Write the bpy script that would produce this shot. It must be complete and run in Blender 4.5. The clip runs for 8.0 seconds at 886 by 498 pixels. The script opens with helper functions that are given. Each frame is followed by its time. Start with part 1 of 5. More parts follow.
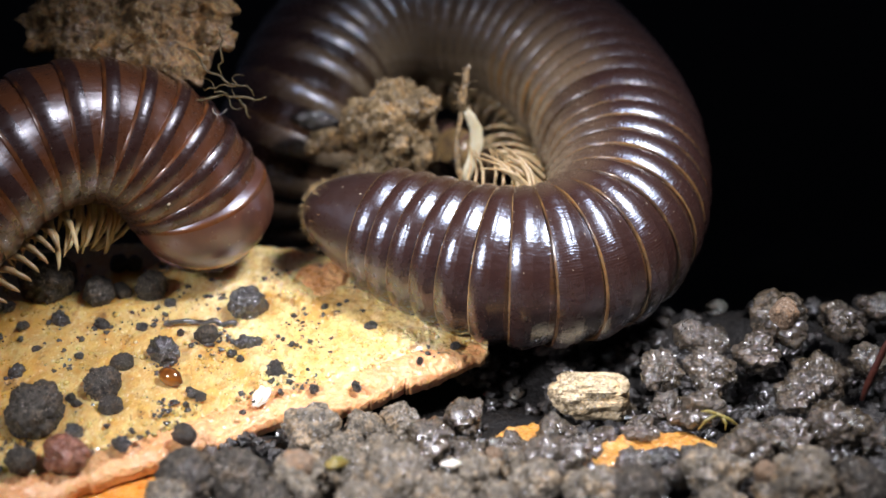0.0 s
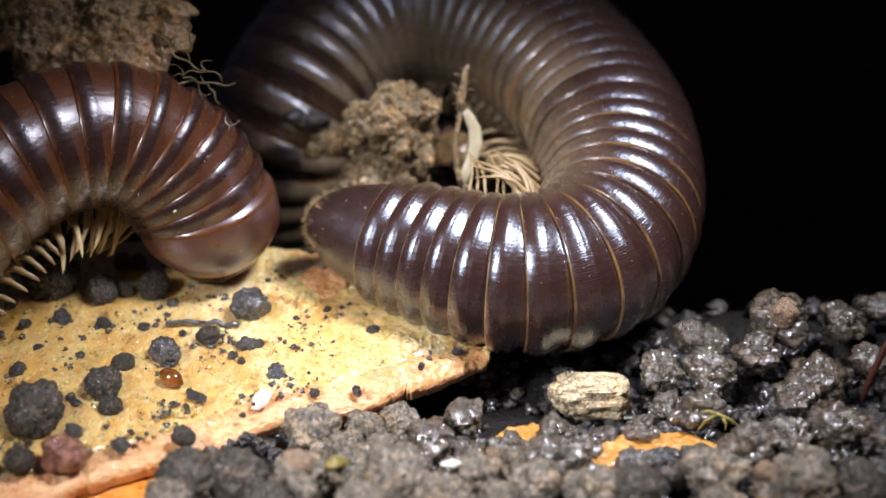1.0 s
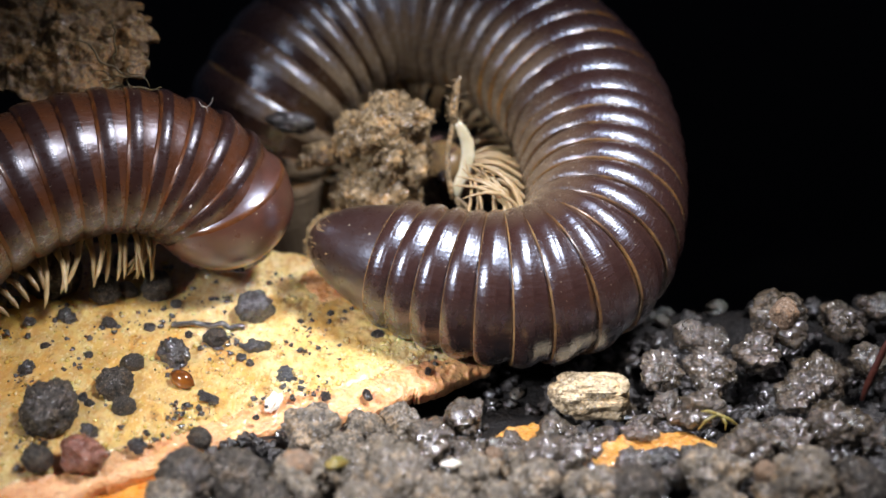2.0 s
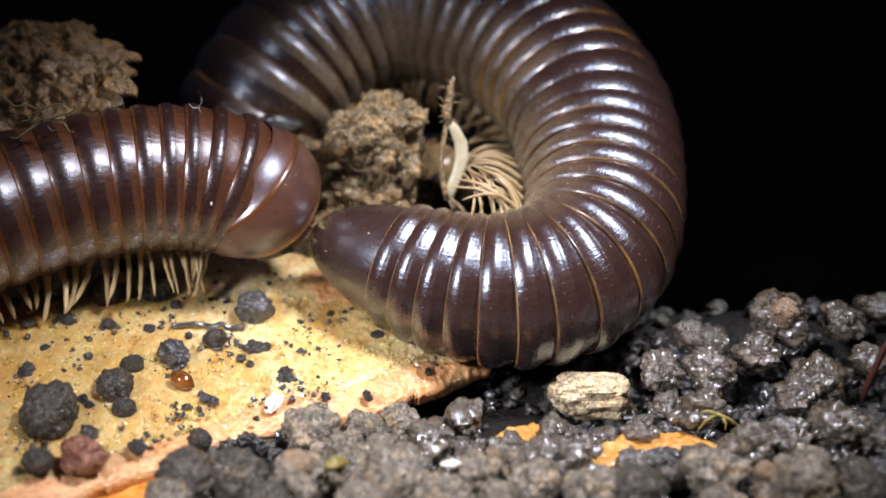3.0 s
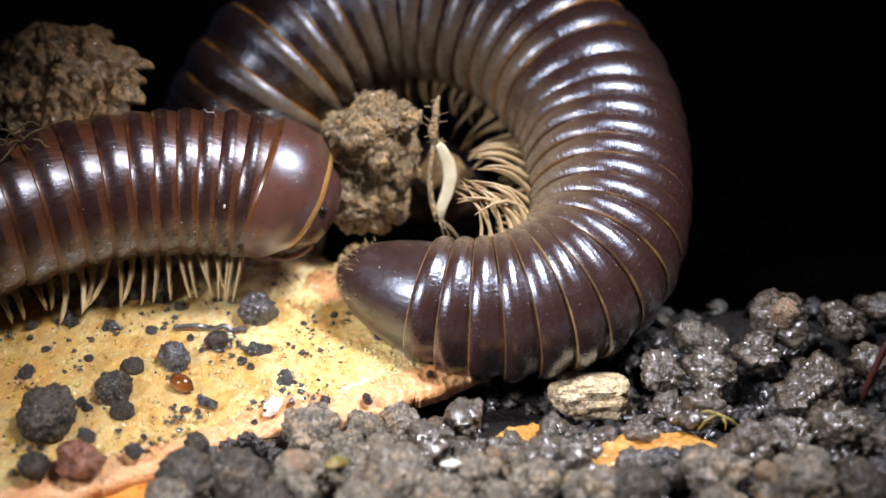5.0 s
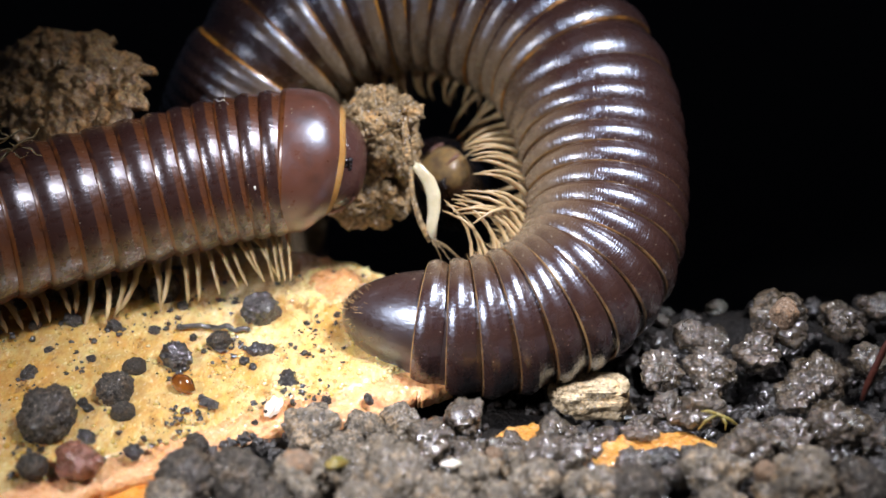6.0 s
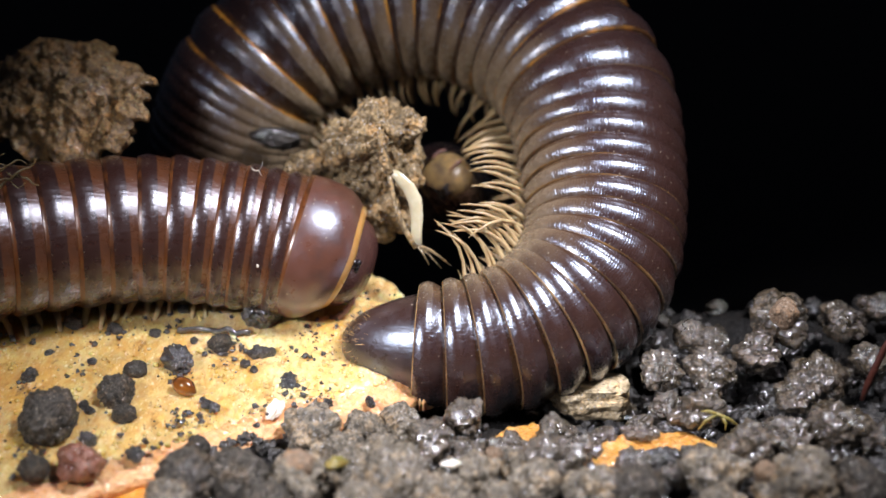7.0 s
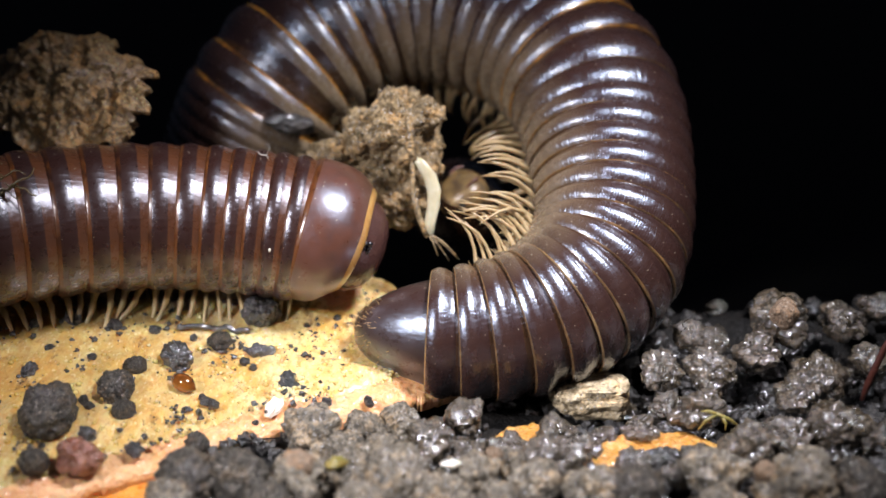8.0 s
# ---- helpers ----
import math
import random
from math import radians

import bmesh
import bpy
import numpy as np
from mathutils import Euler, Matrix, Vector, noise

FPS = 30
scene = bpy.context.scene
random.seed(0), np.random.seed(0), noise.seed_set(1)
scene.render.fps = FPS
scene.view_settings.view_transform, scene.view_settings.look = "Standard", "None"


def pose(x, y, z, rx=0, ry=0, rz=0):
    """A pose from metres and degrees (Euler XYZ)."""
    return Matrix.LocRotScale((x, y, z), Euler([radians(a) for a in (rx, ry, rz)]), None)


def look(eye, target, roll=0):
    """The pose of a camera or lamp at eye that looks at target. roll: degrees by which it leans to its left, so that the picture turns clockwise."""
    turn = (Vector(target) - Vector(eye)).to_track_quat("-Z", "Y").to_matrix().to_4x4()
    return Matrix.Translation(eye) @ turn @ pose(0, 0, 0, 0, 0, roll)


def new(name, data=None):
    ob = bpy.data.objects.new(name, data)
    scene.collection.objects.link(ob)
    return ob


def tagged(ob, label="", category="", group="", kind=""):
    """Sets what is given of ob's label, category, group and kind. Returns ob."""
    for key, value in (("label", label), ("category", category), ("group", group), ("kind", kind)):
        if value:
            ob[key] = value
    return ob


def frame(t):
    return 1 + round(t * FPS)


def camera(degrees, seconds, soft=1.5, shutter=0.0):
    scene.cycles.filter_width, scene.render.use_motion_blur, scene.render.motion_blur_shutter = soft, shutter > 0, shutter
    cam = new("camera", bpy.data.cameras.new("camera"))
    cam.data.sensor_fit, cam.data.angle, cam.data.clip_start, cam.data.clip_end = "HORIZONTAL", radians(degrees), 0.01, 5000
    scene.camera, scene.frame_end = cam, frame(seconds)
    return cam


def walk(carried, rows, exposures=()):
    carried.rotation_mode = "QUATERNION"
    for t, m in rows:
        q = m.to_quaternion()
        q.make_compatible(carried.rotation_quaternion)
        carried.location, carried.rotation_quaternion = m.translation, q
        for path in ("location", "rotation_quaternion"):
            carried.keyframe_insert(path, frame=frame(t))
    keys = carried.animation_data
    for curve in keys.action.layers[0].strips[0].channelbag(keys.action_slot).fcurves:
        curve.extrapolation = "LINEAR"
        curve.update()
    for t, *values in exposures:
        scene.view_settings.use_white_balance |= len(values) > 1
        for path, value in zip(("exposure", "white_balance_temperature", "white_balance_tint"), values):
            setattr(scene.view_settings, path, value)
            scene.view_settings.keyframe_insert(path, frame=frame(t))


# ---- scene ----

# all lengths below are in millimetres; MM turns them into metres
MM = 0.001
cam = camera(25, 8.0, soft=1.5)
cam.data.dof.use_dof = True
cam.data.dof.focus_distance = 68.7 * MM
cam.data.dof.aperture_fstop = 56
EYE = (0, -61.31 * MM, 38.70 * MM)
AIM = (0, 0, 3.30 * MM)
walk(cam, [(0.0, look(EYE, AIM)), (8.0, look(EYE, AIM))])

# ---- light: a dark room, a pair of small lamps on arms either side of the lens ----
world = bpy.data.worlds.new("dark_room")
scene.world = world
world.use_nodes = True
world.node_tree.nodes["Background"].inputs["Color"].default_value = (0.6, 0.68, 1.0, 1)
world.node_tree.nodes["Background"].inputs["Strength"].default_value = 0.014


def macro_lamp(place, energy, size, cone):
    """A small round lamp that shines onto the peel and the coil."""
    lamp = new("macro_lamp", bpy.data.lights.new("macro_lamp", "SPOT"))
    lamp.data.energy = energy
    lamp.data.color = (0.91, 0.90, 1.0)
    lamp.data.spot_size = radians(cone)
    lamp.data.spot_blend = 1.0
    lamp.data.shadow_soft_size = size * MM
    lamp.matrix_world = look(tuple(c * MM for c in place), (1.0 * MM, -4.6 * MM, 2 * MM))
    tagged(lamp, kind="structure")


macro_lamp((28, -7, 64), 0.47, 8, 33)
macro_lamp((-39, -36, 42), 0.26, 6, 29)
scene.view_settings.exposure = 0.0


# ---- materials ----
class Mat:
    """A node material with a Principled shader and short ways to wire it."""

    def __init__(self, name, rough=0.5, **inputs):
        self.m = bpy.data.materials.new(name)
        self.m.use_nodes = True
        self.t = self.m.node_tree
        self.b = self.t.nodes["Principled BSDF"]
        self.b.inputs["Roughness"].default_value = rough
        for key, value in inputs.items():
            self.b.inputs[key.replace("_", " ")].default_value = value
        self.co = self.node("ShaderNodeTexCoord").outputs["Object"]

    def node(self, kind, **props):
        n = self.t.nodes.new(kind)
        for key, value in props.items():
            if key in n.inputs:
                n.inputs[key].default_value = value
        return n

    def link(self, a, b):
        self.t.links.new(a, b)

    def noise(self, per_mm, detail=4.0, rough=0.6, co=None):
        n = self.node("ShaderNodeTexNoise", Scale=per_mm / MM, Detail=detail, Roughness=rough)
        self.link(co or self.co, n.inputs["Vector"])
        return n.outputs["Fac"]

    def voronoi(self, per_mm):
        n = self.node("ShaderNodeTexVoronoi", Scale=per_mm / MM)
        self.link(self.co, n.inputs["Vector"])
        return n.outputs["Distance"]

    def ramp(self, fac, *stops):
        n = self.t.nodes.new("ShaderNodeValToRGB")
        while len(n.color_ramp.elements) < len(stops):
            n.color_ramp.elements.new(0.5)
        for e, (at, c) in zip(n.color_ramp.elements, stops):
            e.position = at
            e.color = (*c, 1) if len(c) == 3 else c
        self.link(fac, n.inputs["Fac"])
        return n.outputs["Color"]

    def grey(self, fac, lo, hi, a=0.0, b=1.0):
        n = self.node("ShaderNodeMapRange")
        for key, v in (("From Min", a), ("From Max", b), ("To Min", lo), ("To Max", hi)):
            n.inputs[key].default_value = v
        self.link(fac, n.inputs["Value"])
        return n.outputs["Result"]

    def mix(self, fac, a, b, blend="MIX"):
        n = self.t.nodes.new("ShaderNodeMix")
        n.data_type, n.blend_type = "RGBA", blend
        for sock, v in ((n.inputs[0], fac), (n.inputs[6], a), (n.inputs[7], b)):
            if isinstance(v, (int, float)):
                sock.default_value = v
            elif isinstance(v, tuple):
                sock.default_value = (*v, 1)
            else:
                self.link(v, sock)
        return n.outputs[2]

    def axis(self, which):
        n = self.t.nodes.new("ShaderNodeSeparateXYZ")
        self.link(self.co, n.inputs[0])
        return n.outputs[which]

    def math(self, op, a, b):
        n = self.t.nodes.new("ShaderNodeMath")
        n.operation = op
        for sock, v in ((n.inputs[0], a), (n.inputs[1], b)):
            if isinstance(v, (int, float)):
                sock.default_value = v
            else:
                self.link(v, sock)
        return n.outputs[0]

    def random(self):
        return self.t.nodes.new("ShaderNodeObjectInfo").outputs["Random"]

    def bump(self, height, depth_mm, strength=1.0, onto=None):
        n = self.node("ShaderNodeBump", Strength=strength, Distance=depth_mm * MM)
        self.link(height, n.inputs["Height"])
        if onto:
            self.link(onto, n.inputs["Normal"])
        return n.outputs["Normal"]

    def done(self, color=None, normal=None, rough=None):
        for v, key in ((color, "Base Color"), (normal, "Normal"), (rough, "Roughness")):
            if v is None:
                continue
            if isinstance(v, tuple):
                self.b.inputs[key].default_value = (*v, 1)
            elif isinstance(v, float):
                self.b.inputs[key].default_value = v
            else:
                self.link(v, self.b.inputs[key])
        return self.m


def make_shell(name, back, flank, belly, striae, rough, pale=0.26, gloss=0.8, streak=0.5, film=0.25, sheen=(0.62, 0.78, 1.0)):
    """Horny ring: dark back, paler towards the belly, fine lines along the body."""
    k = Mat(name, rough, IOR=1.55)
    k.b.inputs["Specular IOR Level"].default_value = gloss
    k.b.inputs["Coat Weight"].default_value = 0.85 * gloss
    k.b.inputs["Coat Roughness"].default_value = film
    k.b.inputs["Coat IOR"].default_value = 1.5
    z = k.axis(2)
    patch = k.noise(0.5, 3)
    low = k.math("ADD", k.grey(z, 0, 1, -3.1 * MM, 3.1 * MM), k.grey(patch, -0.08, 0.08))
    col = k.ramp(low, (pale * 0.3, belly), (pale, flank), (pale * 1.9, back), (1.0, back))
    col = k.mix(k.grey(k.noise(0.9, 5), 0.0, 0.6, 0.45, 0.68), col, (0.042, 0.021, 0.015))
    col = k.mix(k.grey(k.noise(9, 2), 0.0, 0.35, 0.62, 0.75), col, (0.02, 0.012, 0.01))
    col = k.mix(k.grey(k.noise(7.0, 1), 0.0, 0.8, 0.755, 0.77), col, (0.45, 0.38, 0.28))
    k.b.inputs["Specular Tint"].default_value = (*sheen, 1)
    turn = k.math("ARCTAN2", k.axis(1), k.axis(2))
    turn = k.math("ADD", k.math("MULTIPLY", turn, 190.0), k.grey(k.noise(1.2, 3), 0.0, 12.0))
    nrm = k.bump(k.grey(k.math("SINE", turn, 0.0), 0, 1, -1, 1), 0.0075, striae)
    along = k.node("ShaderNodeMapping")
    along.inputs["Scale"].default_value = (0.1, 1, 1)
    k.link(k.co, along.inputs["Vector"])
    nrm = k.bump(k.noise(7.0, 2, 0.5, along.outputs["Vector"]), 0.05, streak, nrm)
    nrm = k.bump(k.noise(3.0, 5, 0.7), 0.028, 0.6, nrm)
    return k.done(col, nrm, k.grey(k.noise(1.6, 6, 0.7), rough - 0.08, rough + 0.12, 0.3, 0.7))


def make_amber(name, color, deep):
    k = Mat(name, 0.28, IOR=1.5)
    k.b.inputs["Subsurface Weight"].default_value = 0.25
    k.b.inputs["Subsurface Radius"].default_value = (0.4 * MM, 0.2 * MM, 0.08 * MM)
    k.b.inputs["Subsurface Scale"].default_value = 1.0
    k.b.inputs["Coat Weight"].default_value = 0.8
    k.b.inputs["Coat Roughness"].default_value = 0.15
    uneven = k.math("ADD", k.noise(0.7, 5, 0.65), k.grey(k.random(), -0.12, 0.12))
    return k.done(k.mix(k.grey(uneven, 0, 1, 0.42, 0.62), color, deep), k.bump(k.noise(6, 3), 0.02, 0.5), k.grey(k.noise(4, 3), 0.15, 0.5))


def make_pale(name, color, tip, rough=0.35):
    k = Mat(name, rough)
    k.b.inputs["Subsurface Weight"].default_value = 0.3
    k.b.inputs["Subsurface Radius"].default_value = (0.25 * MM, 0.15 * MM, 0.08 * MM)
    k.b.inputs["Subsurface Scale"].default_value = 1.0
    return k.done(k.mix(k.grey(k.noise(1.5, 3), 0, 1, 0.3, 0.7), color, tip), k.bump(k.noise(8, 3), 0.015, 0.5))


SHELL_META = make_shell("shell_striated", (0.036, 0.0155, 0.0112), (0.190, 0.132, 0.080), (0.36, 0.27, 0.165), 0.95, 0.25, 0.40, 1.0)
SHELL_BEND = make_shell("shell_bend", (0.036, 0.0155, 0.0112), (0.120, 0.078, 0.048), (0.26, 0.19, 0.12), 0.8, 0.25, 0.27, 1.0)
SHELL_FINE = make_shell("shell_fine", (0.036, 0.0155, 0.0112), (0.110, 0.074, 0.046), (0.24, 0.18, 0.115), 0.12, 0.24, 0.26, 1.0, 0.35)
SHELL_PRO = make_shell("shell_smooth", (0.031, 0.0132, 0.0102), (0.050, 0.024, 0.012), (0.12, 0.072, 0.038), 0.1, 0.22, 0.36, 1.0)
SHELL_BAND = make_shell("shell_brown_band", (0.058, 0.0250, 0.0085), (0.080, 0.040, 0.019), (0.14, 0.09, 0.05), 0.05, 0.26, 0.28, 0.9)
SHELL_DARK = make_shell("shell_dark_smooth", (0.029, 0.0112, 0.0080), (0.046, 0.024, 0.017), (0.085, 0.050, 0.032), 0.0, 0.27, 0.14, 0.7, 0.3, 0.25, (0.85, 0.88, 1.0))
SHELL_TAIL = make_shell("shell_tail", (0.035, 0.0170, 0.0130), (0.058, 0.040, 0.033), (0.13, 0.095, 0.068), 0.0, 0.29, 0.2, 1.0, 0.3, 0.29)
SHELL_RED = make_shell("shell_red_brown", (0.098, 0.032, 0.0100), (0.100, 0.040, 0.017), (0.095, 0.050, 0.030), 0.0, 0.28, 0.14, 0.7, 0.3, 0.25, (0.85, 0.88, 1.0))
AMBER = make_amber("amber_margin", (0.48, 0.21, 0.026), (0.07, 0.031, 0.011))
TAN = make_amber("tan_margin", (0.32, 0.20, 0.085), (0.12, 0.068, 0.030))
DULL = make_amber("dull_margin", (0.21, 0.115, 0.042), (0.06, 0.032, 0.016))
RUST = make_amber("rust_margin", (0.12, 0.040, 0.010), (0.028, 0.010, 0.006))
COLLUM = make_shell("collum_brown", (0.105, 0.038, 0.021), (0.115, 0.045, 0.027), (0.20, 0.11, 0.07), 0.0, 0.32, 0.06, 0.9, 0.05, 0.3)
GOLD = make_amber("gold_rim", (0.46, 0.25, 0.07), (0.32, 0.15, 0.04))
LEG = make_pale("leg_cream", (0.42, 0.31, 0.165), (0.28, 0.19, 0.09))
LEG_BRIGHT = make_pale("leg_yellow", (0.62, 0.48, 0.25), (0.42, 0.31, 0.15))
LEG_PINK = make_pale("antenna_pink", (0.22, 0.105, 0.082), (0.13, 0.06, 0.048))
ROOT = make_pale("root_white", (0.58, 0.53, 0.38), (0.42, 0.36, 0.22), 0.22)
HEAD_PALE = make_pale("head_tan", (0.34, 0.22, 0.085), (0.13, 0.085, 0.05), 0.3)
HAIR = make_pale("hair_gold", (0.62, 0.40, 0.17), (0.46, 0.27, 0.11), 0.4)


def make_dark(name, color, rough):
    k = Mat(name, rough)
    return k.done(k.mix(k.grey(k.noise(3, 3), 0, 1), color, tuple(c * 1.8 for c in color)), k.bump(k.voronoi(8), 0.03, 0.6))


EYE_DARK = make_dark("eye_dark", (0.012, 0.010, 0.012), 0.3)
HEAD_DARK = make_dark("head_dark", (0.05, 0.022, 0.018), 0.25)


def make_soil(name, dark, light, wet, sand=0.05):
    """Crumbly humus: grey-brown grains, a wet film that glints on the bumps."""
    k = Mat(name, 0.5)
    k.b.inputs["Specular IOR Level"].default_value = 0.9 if wet < 0.3 else 0.3
    grain = k.noise(2.2, 8, 0.7)
    fine = k.noise(9, 5, 0.7)
    col = k.ramp(grain, (0.3, dark), (0.7, light))
    col = k.mix(k.grey(k.random(), 0, 0.5), col, tuple(0.75 * a + 0.25 * b for a, b in zip(dark, light)))
    col = k.mix(k.grey(k.noise(1.3, 5, 0.7), 0, 0.7, 0.5, 0.65), col, tuple(c * f for c, f in zip(light, (1.15, 0.9, 0.62))))
    col = k.mix(k.grey(fine, 0, 1, 0.66, 0.74), col, (0.24, 0.19, 0.13))
    col = k.mix(k.grey(k.noise(6.5, 4, 0.65), 0, 0.75, 0.46, 0.60), col, tuple(c * 0.45 for c in dark))
    col = k.mix(k.grey(k.noise(12, 2), 0, 0.8, 0.63, 0.67), col, tuple(min(0.5, c * 2.6) for c in light))
    coarse = k.bump(k.noise(1.6, 3, 0.5), 0.26, 0.9)
    knobs = k.bump(k.noise(4.5, 2, 0.5), 0.10, 0.9, coarse)
    nrm = k.bump(fine, sand, 0.8, knobs)
    glint = k.bump(k.noise(7.0 if wet < 0.1 else 13.0, 1), 0.045, 1.0, k.bump(k.noise(2.6, 2), 0.12, 0.9))
    k.b.inputs["Coat Weight"].default_value = max(0.0, 1.0 - 2.2 * wet)
    k.b.inputs["Coat Roughness"].default_value = 0.08
    k.b.inputs["Coat IOR"].default_value = 1.75
    k.link(glint, k.b.inputs["Coat Normal"])
    return k.done(col, nrm, k.grey(k.noise(1.1, 4), wet + 0.25, 0.8, 0.4, 0.7))


SOIL = make_soil("soil_crumb_grey", (0.022, 0.0155, 0.0080), (0.115, 0.083, 0.042), 0.0, 0.09)
SOIL_MATTE = make_soil("soil_crumb_matte", (0.024, 0.021, 0.017), (0.16, 0.136, 0.104), 0.31, 0.2)
SOIL_DRY = make_soil("soil_crumb_dry", (0.052, 0.044, 0.033), (0.43, 0.36, 0.26), 0.34, 0.14)
SOIL_BLACK = make_soil("soil_crumb_black", (0.009, 0.0075, 0.006), (0.042, 0.035, 0.028), 0.04)
# near-black albedo: shade between the crumbs and behind is put into the colour
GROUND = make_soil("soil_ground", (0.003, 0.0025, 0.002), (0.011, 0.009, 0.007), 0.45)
CLUMP = make_soil("soil_clump_tan", (0.105, 0.070, 0.033), (0.54, 0.39, 0.20), 0.3)
STONE_TAN = make_soil("stone_tan", (0.24, 0.16, 0.10), (0.36, 0.25, 0.165), 0.4)


def make_flesh(name, bead=False):
    """Moist fruit flesh: cream yellow, ochre where it is soaked, wet points."""
    k = Mat(name, 0.3)
    k.b.inputs["Subsurface Weight"].default_value = 0.5
    k.b.inputs["Subsurface Radius"].default_value = (0.9 * MM, 0.5 * MM, 0.15 * MM)
    k.b.inputs["Subsurface Scale"].default_value = 1.0
    fibre = k.node("ShaderNodeMapping")
    fibre.inputs["Scale"].default_value = (1, 0.5, 1)
    k.link(k.co, fibre.inputs["Vector"])
    k.co = fibre.outputs["Vector"]
    big = k.noise(0.3, 4, 0.55)
    col = k.ramp(big, (0.3, (0.78, 0.52, 0.18)), (0.5, (0.89, 0.69, 0.33)), (0.7, (0.95, 0.81, 0.52)))
    soaked = k.math("ADD", k.axis(0), k.grey(k.noise(0.35, 4, 0.6), -5 * MM, 5 * MM))
    col = k.mix(k.grey(soaked, 0.8, 0.0, -11 * MM, -4.5 * MM), col, k.ramp(k.noise(0.9, 3, 0.6), (0.35, (0.36, 0.21, 0.045)), (0.65, (0.58, 0.41, 0.14))))
    col = k.mix(k.grey(k.noise(0.6, 4, 0.6), 0, 0.8, 0.50, 0.64), col, (0.58, 0.29, 0.05))
    col = k.mix(k.grey(k.noise(1.4, 5, 0.7), 0, 0.9, 0.59, 0.66), col, (0.16, 0.075, 0.02))
    col = k.mix(k.grey(k.noise(2.1, 4, 0.65), 0, 0.55, 0.48, 0.64), col, (0.62, 0.36, 0.07))
    col = k.mix(k.grey(k.noise(5.5, 2), 0, 0.6, 0.5, 0.66), col, (0.46, 0.22, 0.04))
    col = k.mix(k.grey(k.noise(13, 3, 0.7), 0, 0.5, 0.54, 0.66), col, (0.46, 0.24, 0.05))
    col = k.mix(k.grey(k.noise(8, 2), 0, 0.45, 0.60, 0.70), col, (0.94, 0.83, 0.58))
    k.b.inputs["Coat Weight"].default_value = 1.0
    k.b.inputs["Coat Roughness"].default_value = 0.05 if bead else 0.06
    k.b.inputs["Coat IOR"].default_value = 1.8
    if bead:
        return k.done(col, None, 0.1)
    nrm = k.bump(k.noise(0.8, 3, 0.5), 0.35, 0.6)
    nrm = k.bump(k.noise(2.6, 1), 0.10, 0.6, nrm)
    k.link(k.bump(k.noise(6.0, 1), 0.055, 1.0, k.bump(k.noise(1.8, 2), 0.2, 0.8)), k.b.inputs["Coat Normal"])
    return k.done(col, nrm, k.grey(k.noise(2.5, 4), 0.3, 0.6, 0.35, 0.6))


def make_rind(name, a, b):
    k = Mat(name, 0.3)
    k.b.inputs["Subsurface Weight"].default_value = 0.2
    k.b.inputs["Subsurface Radius"].default_value = (0.6 * MM, 0.2 * MM, 0.06 * MM)
    k.b.inputs["Subsurface Scale"].default_value = 1.0
    k.b.inputs["Coat Weight"].default_value = 1.0
    k.b.inputs["Coat Roughness"].default_value = 0.12
    k.link(k.bump(k.noise(3.6, 1), 0.3), k.b.inputs["Coat Normal"])
    col = k.ramp(k.noise(0.7, 6, 0.7), (0.32, a), (0.68, b))
    nrm = k.bump(k.noise(2.2, 5), 0.2, 0.8)
    nrm = k.bump(k.voronoi(4.5), 0.08, 0.8, nrm)
    return k.done(col, nrm, k.grey(k.noise(3, 4), 0.08, 0.55, 0.35, 0.6))


FLESH = make_flesh("peel_flesh")
RIND = make_rind("peel_rind", (0.58, 0.24, 0.085), (0.80, 0.47, 0.21))
RIND_RED = make_rind("rind_red", (0.13, 0.045, 0.025), (0.30, 0.13, 0.075))
ORANGE = make_rind("peel_orange", (0.60, 0.17, 0.015), (0.74, 0.36, 0.07))
PEEL_DULL = make_rind("peel_dull", (0.42, 0.17, 0.03), (0.64, 0.34, 0.08))
BARK = make_soil("bark_brown", (0.10, 0.048, 0.014), (0.48, 0.28, 0.085), 0.25)
FIBRE = make_pale("fibre_olive", (0.12, 0.09, 0.035), (0.07, 0.05, 0.02), 0.5)
MOSS = make_pale("moss_green", (0.17, 0.16, 0.035), (0.22, 0.15, 0.035), 0.4)
STEM = make_dark("stem_red_brown", (0.06, 0.018, 0.012), 0.35)
PALE_WOOD = make_soil("rotten_wood_pale", (0.40, 0.29, 0.15), (0.78, 0.66, 0.45), 0.36)
WHITE_FLAKE = make_pale("white_flake", (0.74, 0.70, 0.62), (0.62, 0.56, 0.45), 0.4)


def make_seed():
    k = Mat("seed_amber", 0.08, IOR=1.5)
    k.b.inputs["Coat Weight"].default_value = 0.8
    return k.done(k.mix(k.grey(k.noise(1.2, 3), 0, 1, 0.35, 0.65), (0.05, 0.012, 0.004), (0.26, 0.085, 0.012)), k.bump(k.noise(4, 2), 0.02, 0.3))


SEED = make_seed()
PULP = make_flesh("pulp_bead", True)


# ---- mesh helpers ----
def mesh_of(name, bm, *materials, smooth=True):
    """A mesh from a bmesh in millimetres."""
    bmesh.ops.recalc_face_normals(bm, faces=bm.faces)
    bmesh.ops.scale(bm, vec=(MM, MM, MM), verts=bm.verts)
    me = bpy.data.meshes.new(name)
    bm.to_mesh(me)
    bm.free()
    for m in materials:
        me.materials.append(m)
    me.polygons.foreach_set("use_smooth", [smooth] * len(me.polygons))
    return me


def part(name, data, parent=None, label=""):
    ob = new(name, data)
    if parent:
        ob.parent = parent
    return tagged(ob, label)


def at(x, y, z, rx=0, ry=0, rz=0):
    return pose(x * MM, y * MM, z * MM, rx, ry, rz)


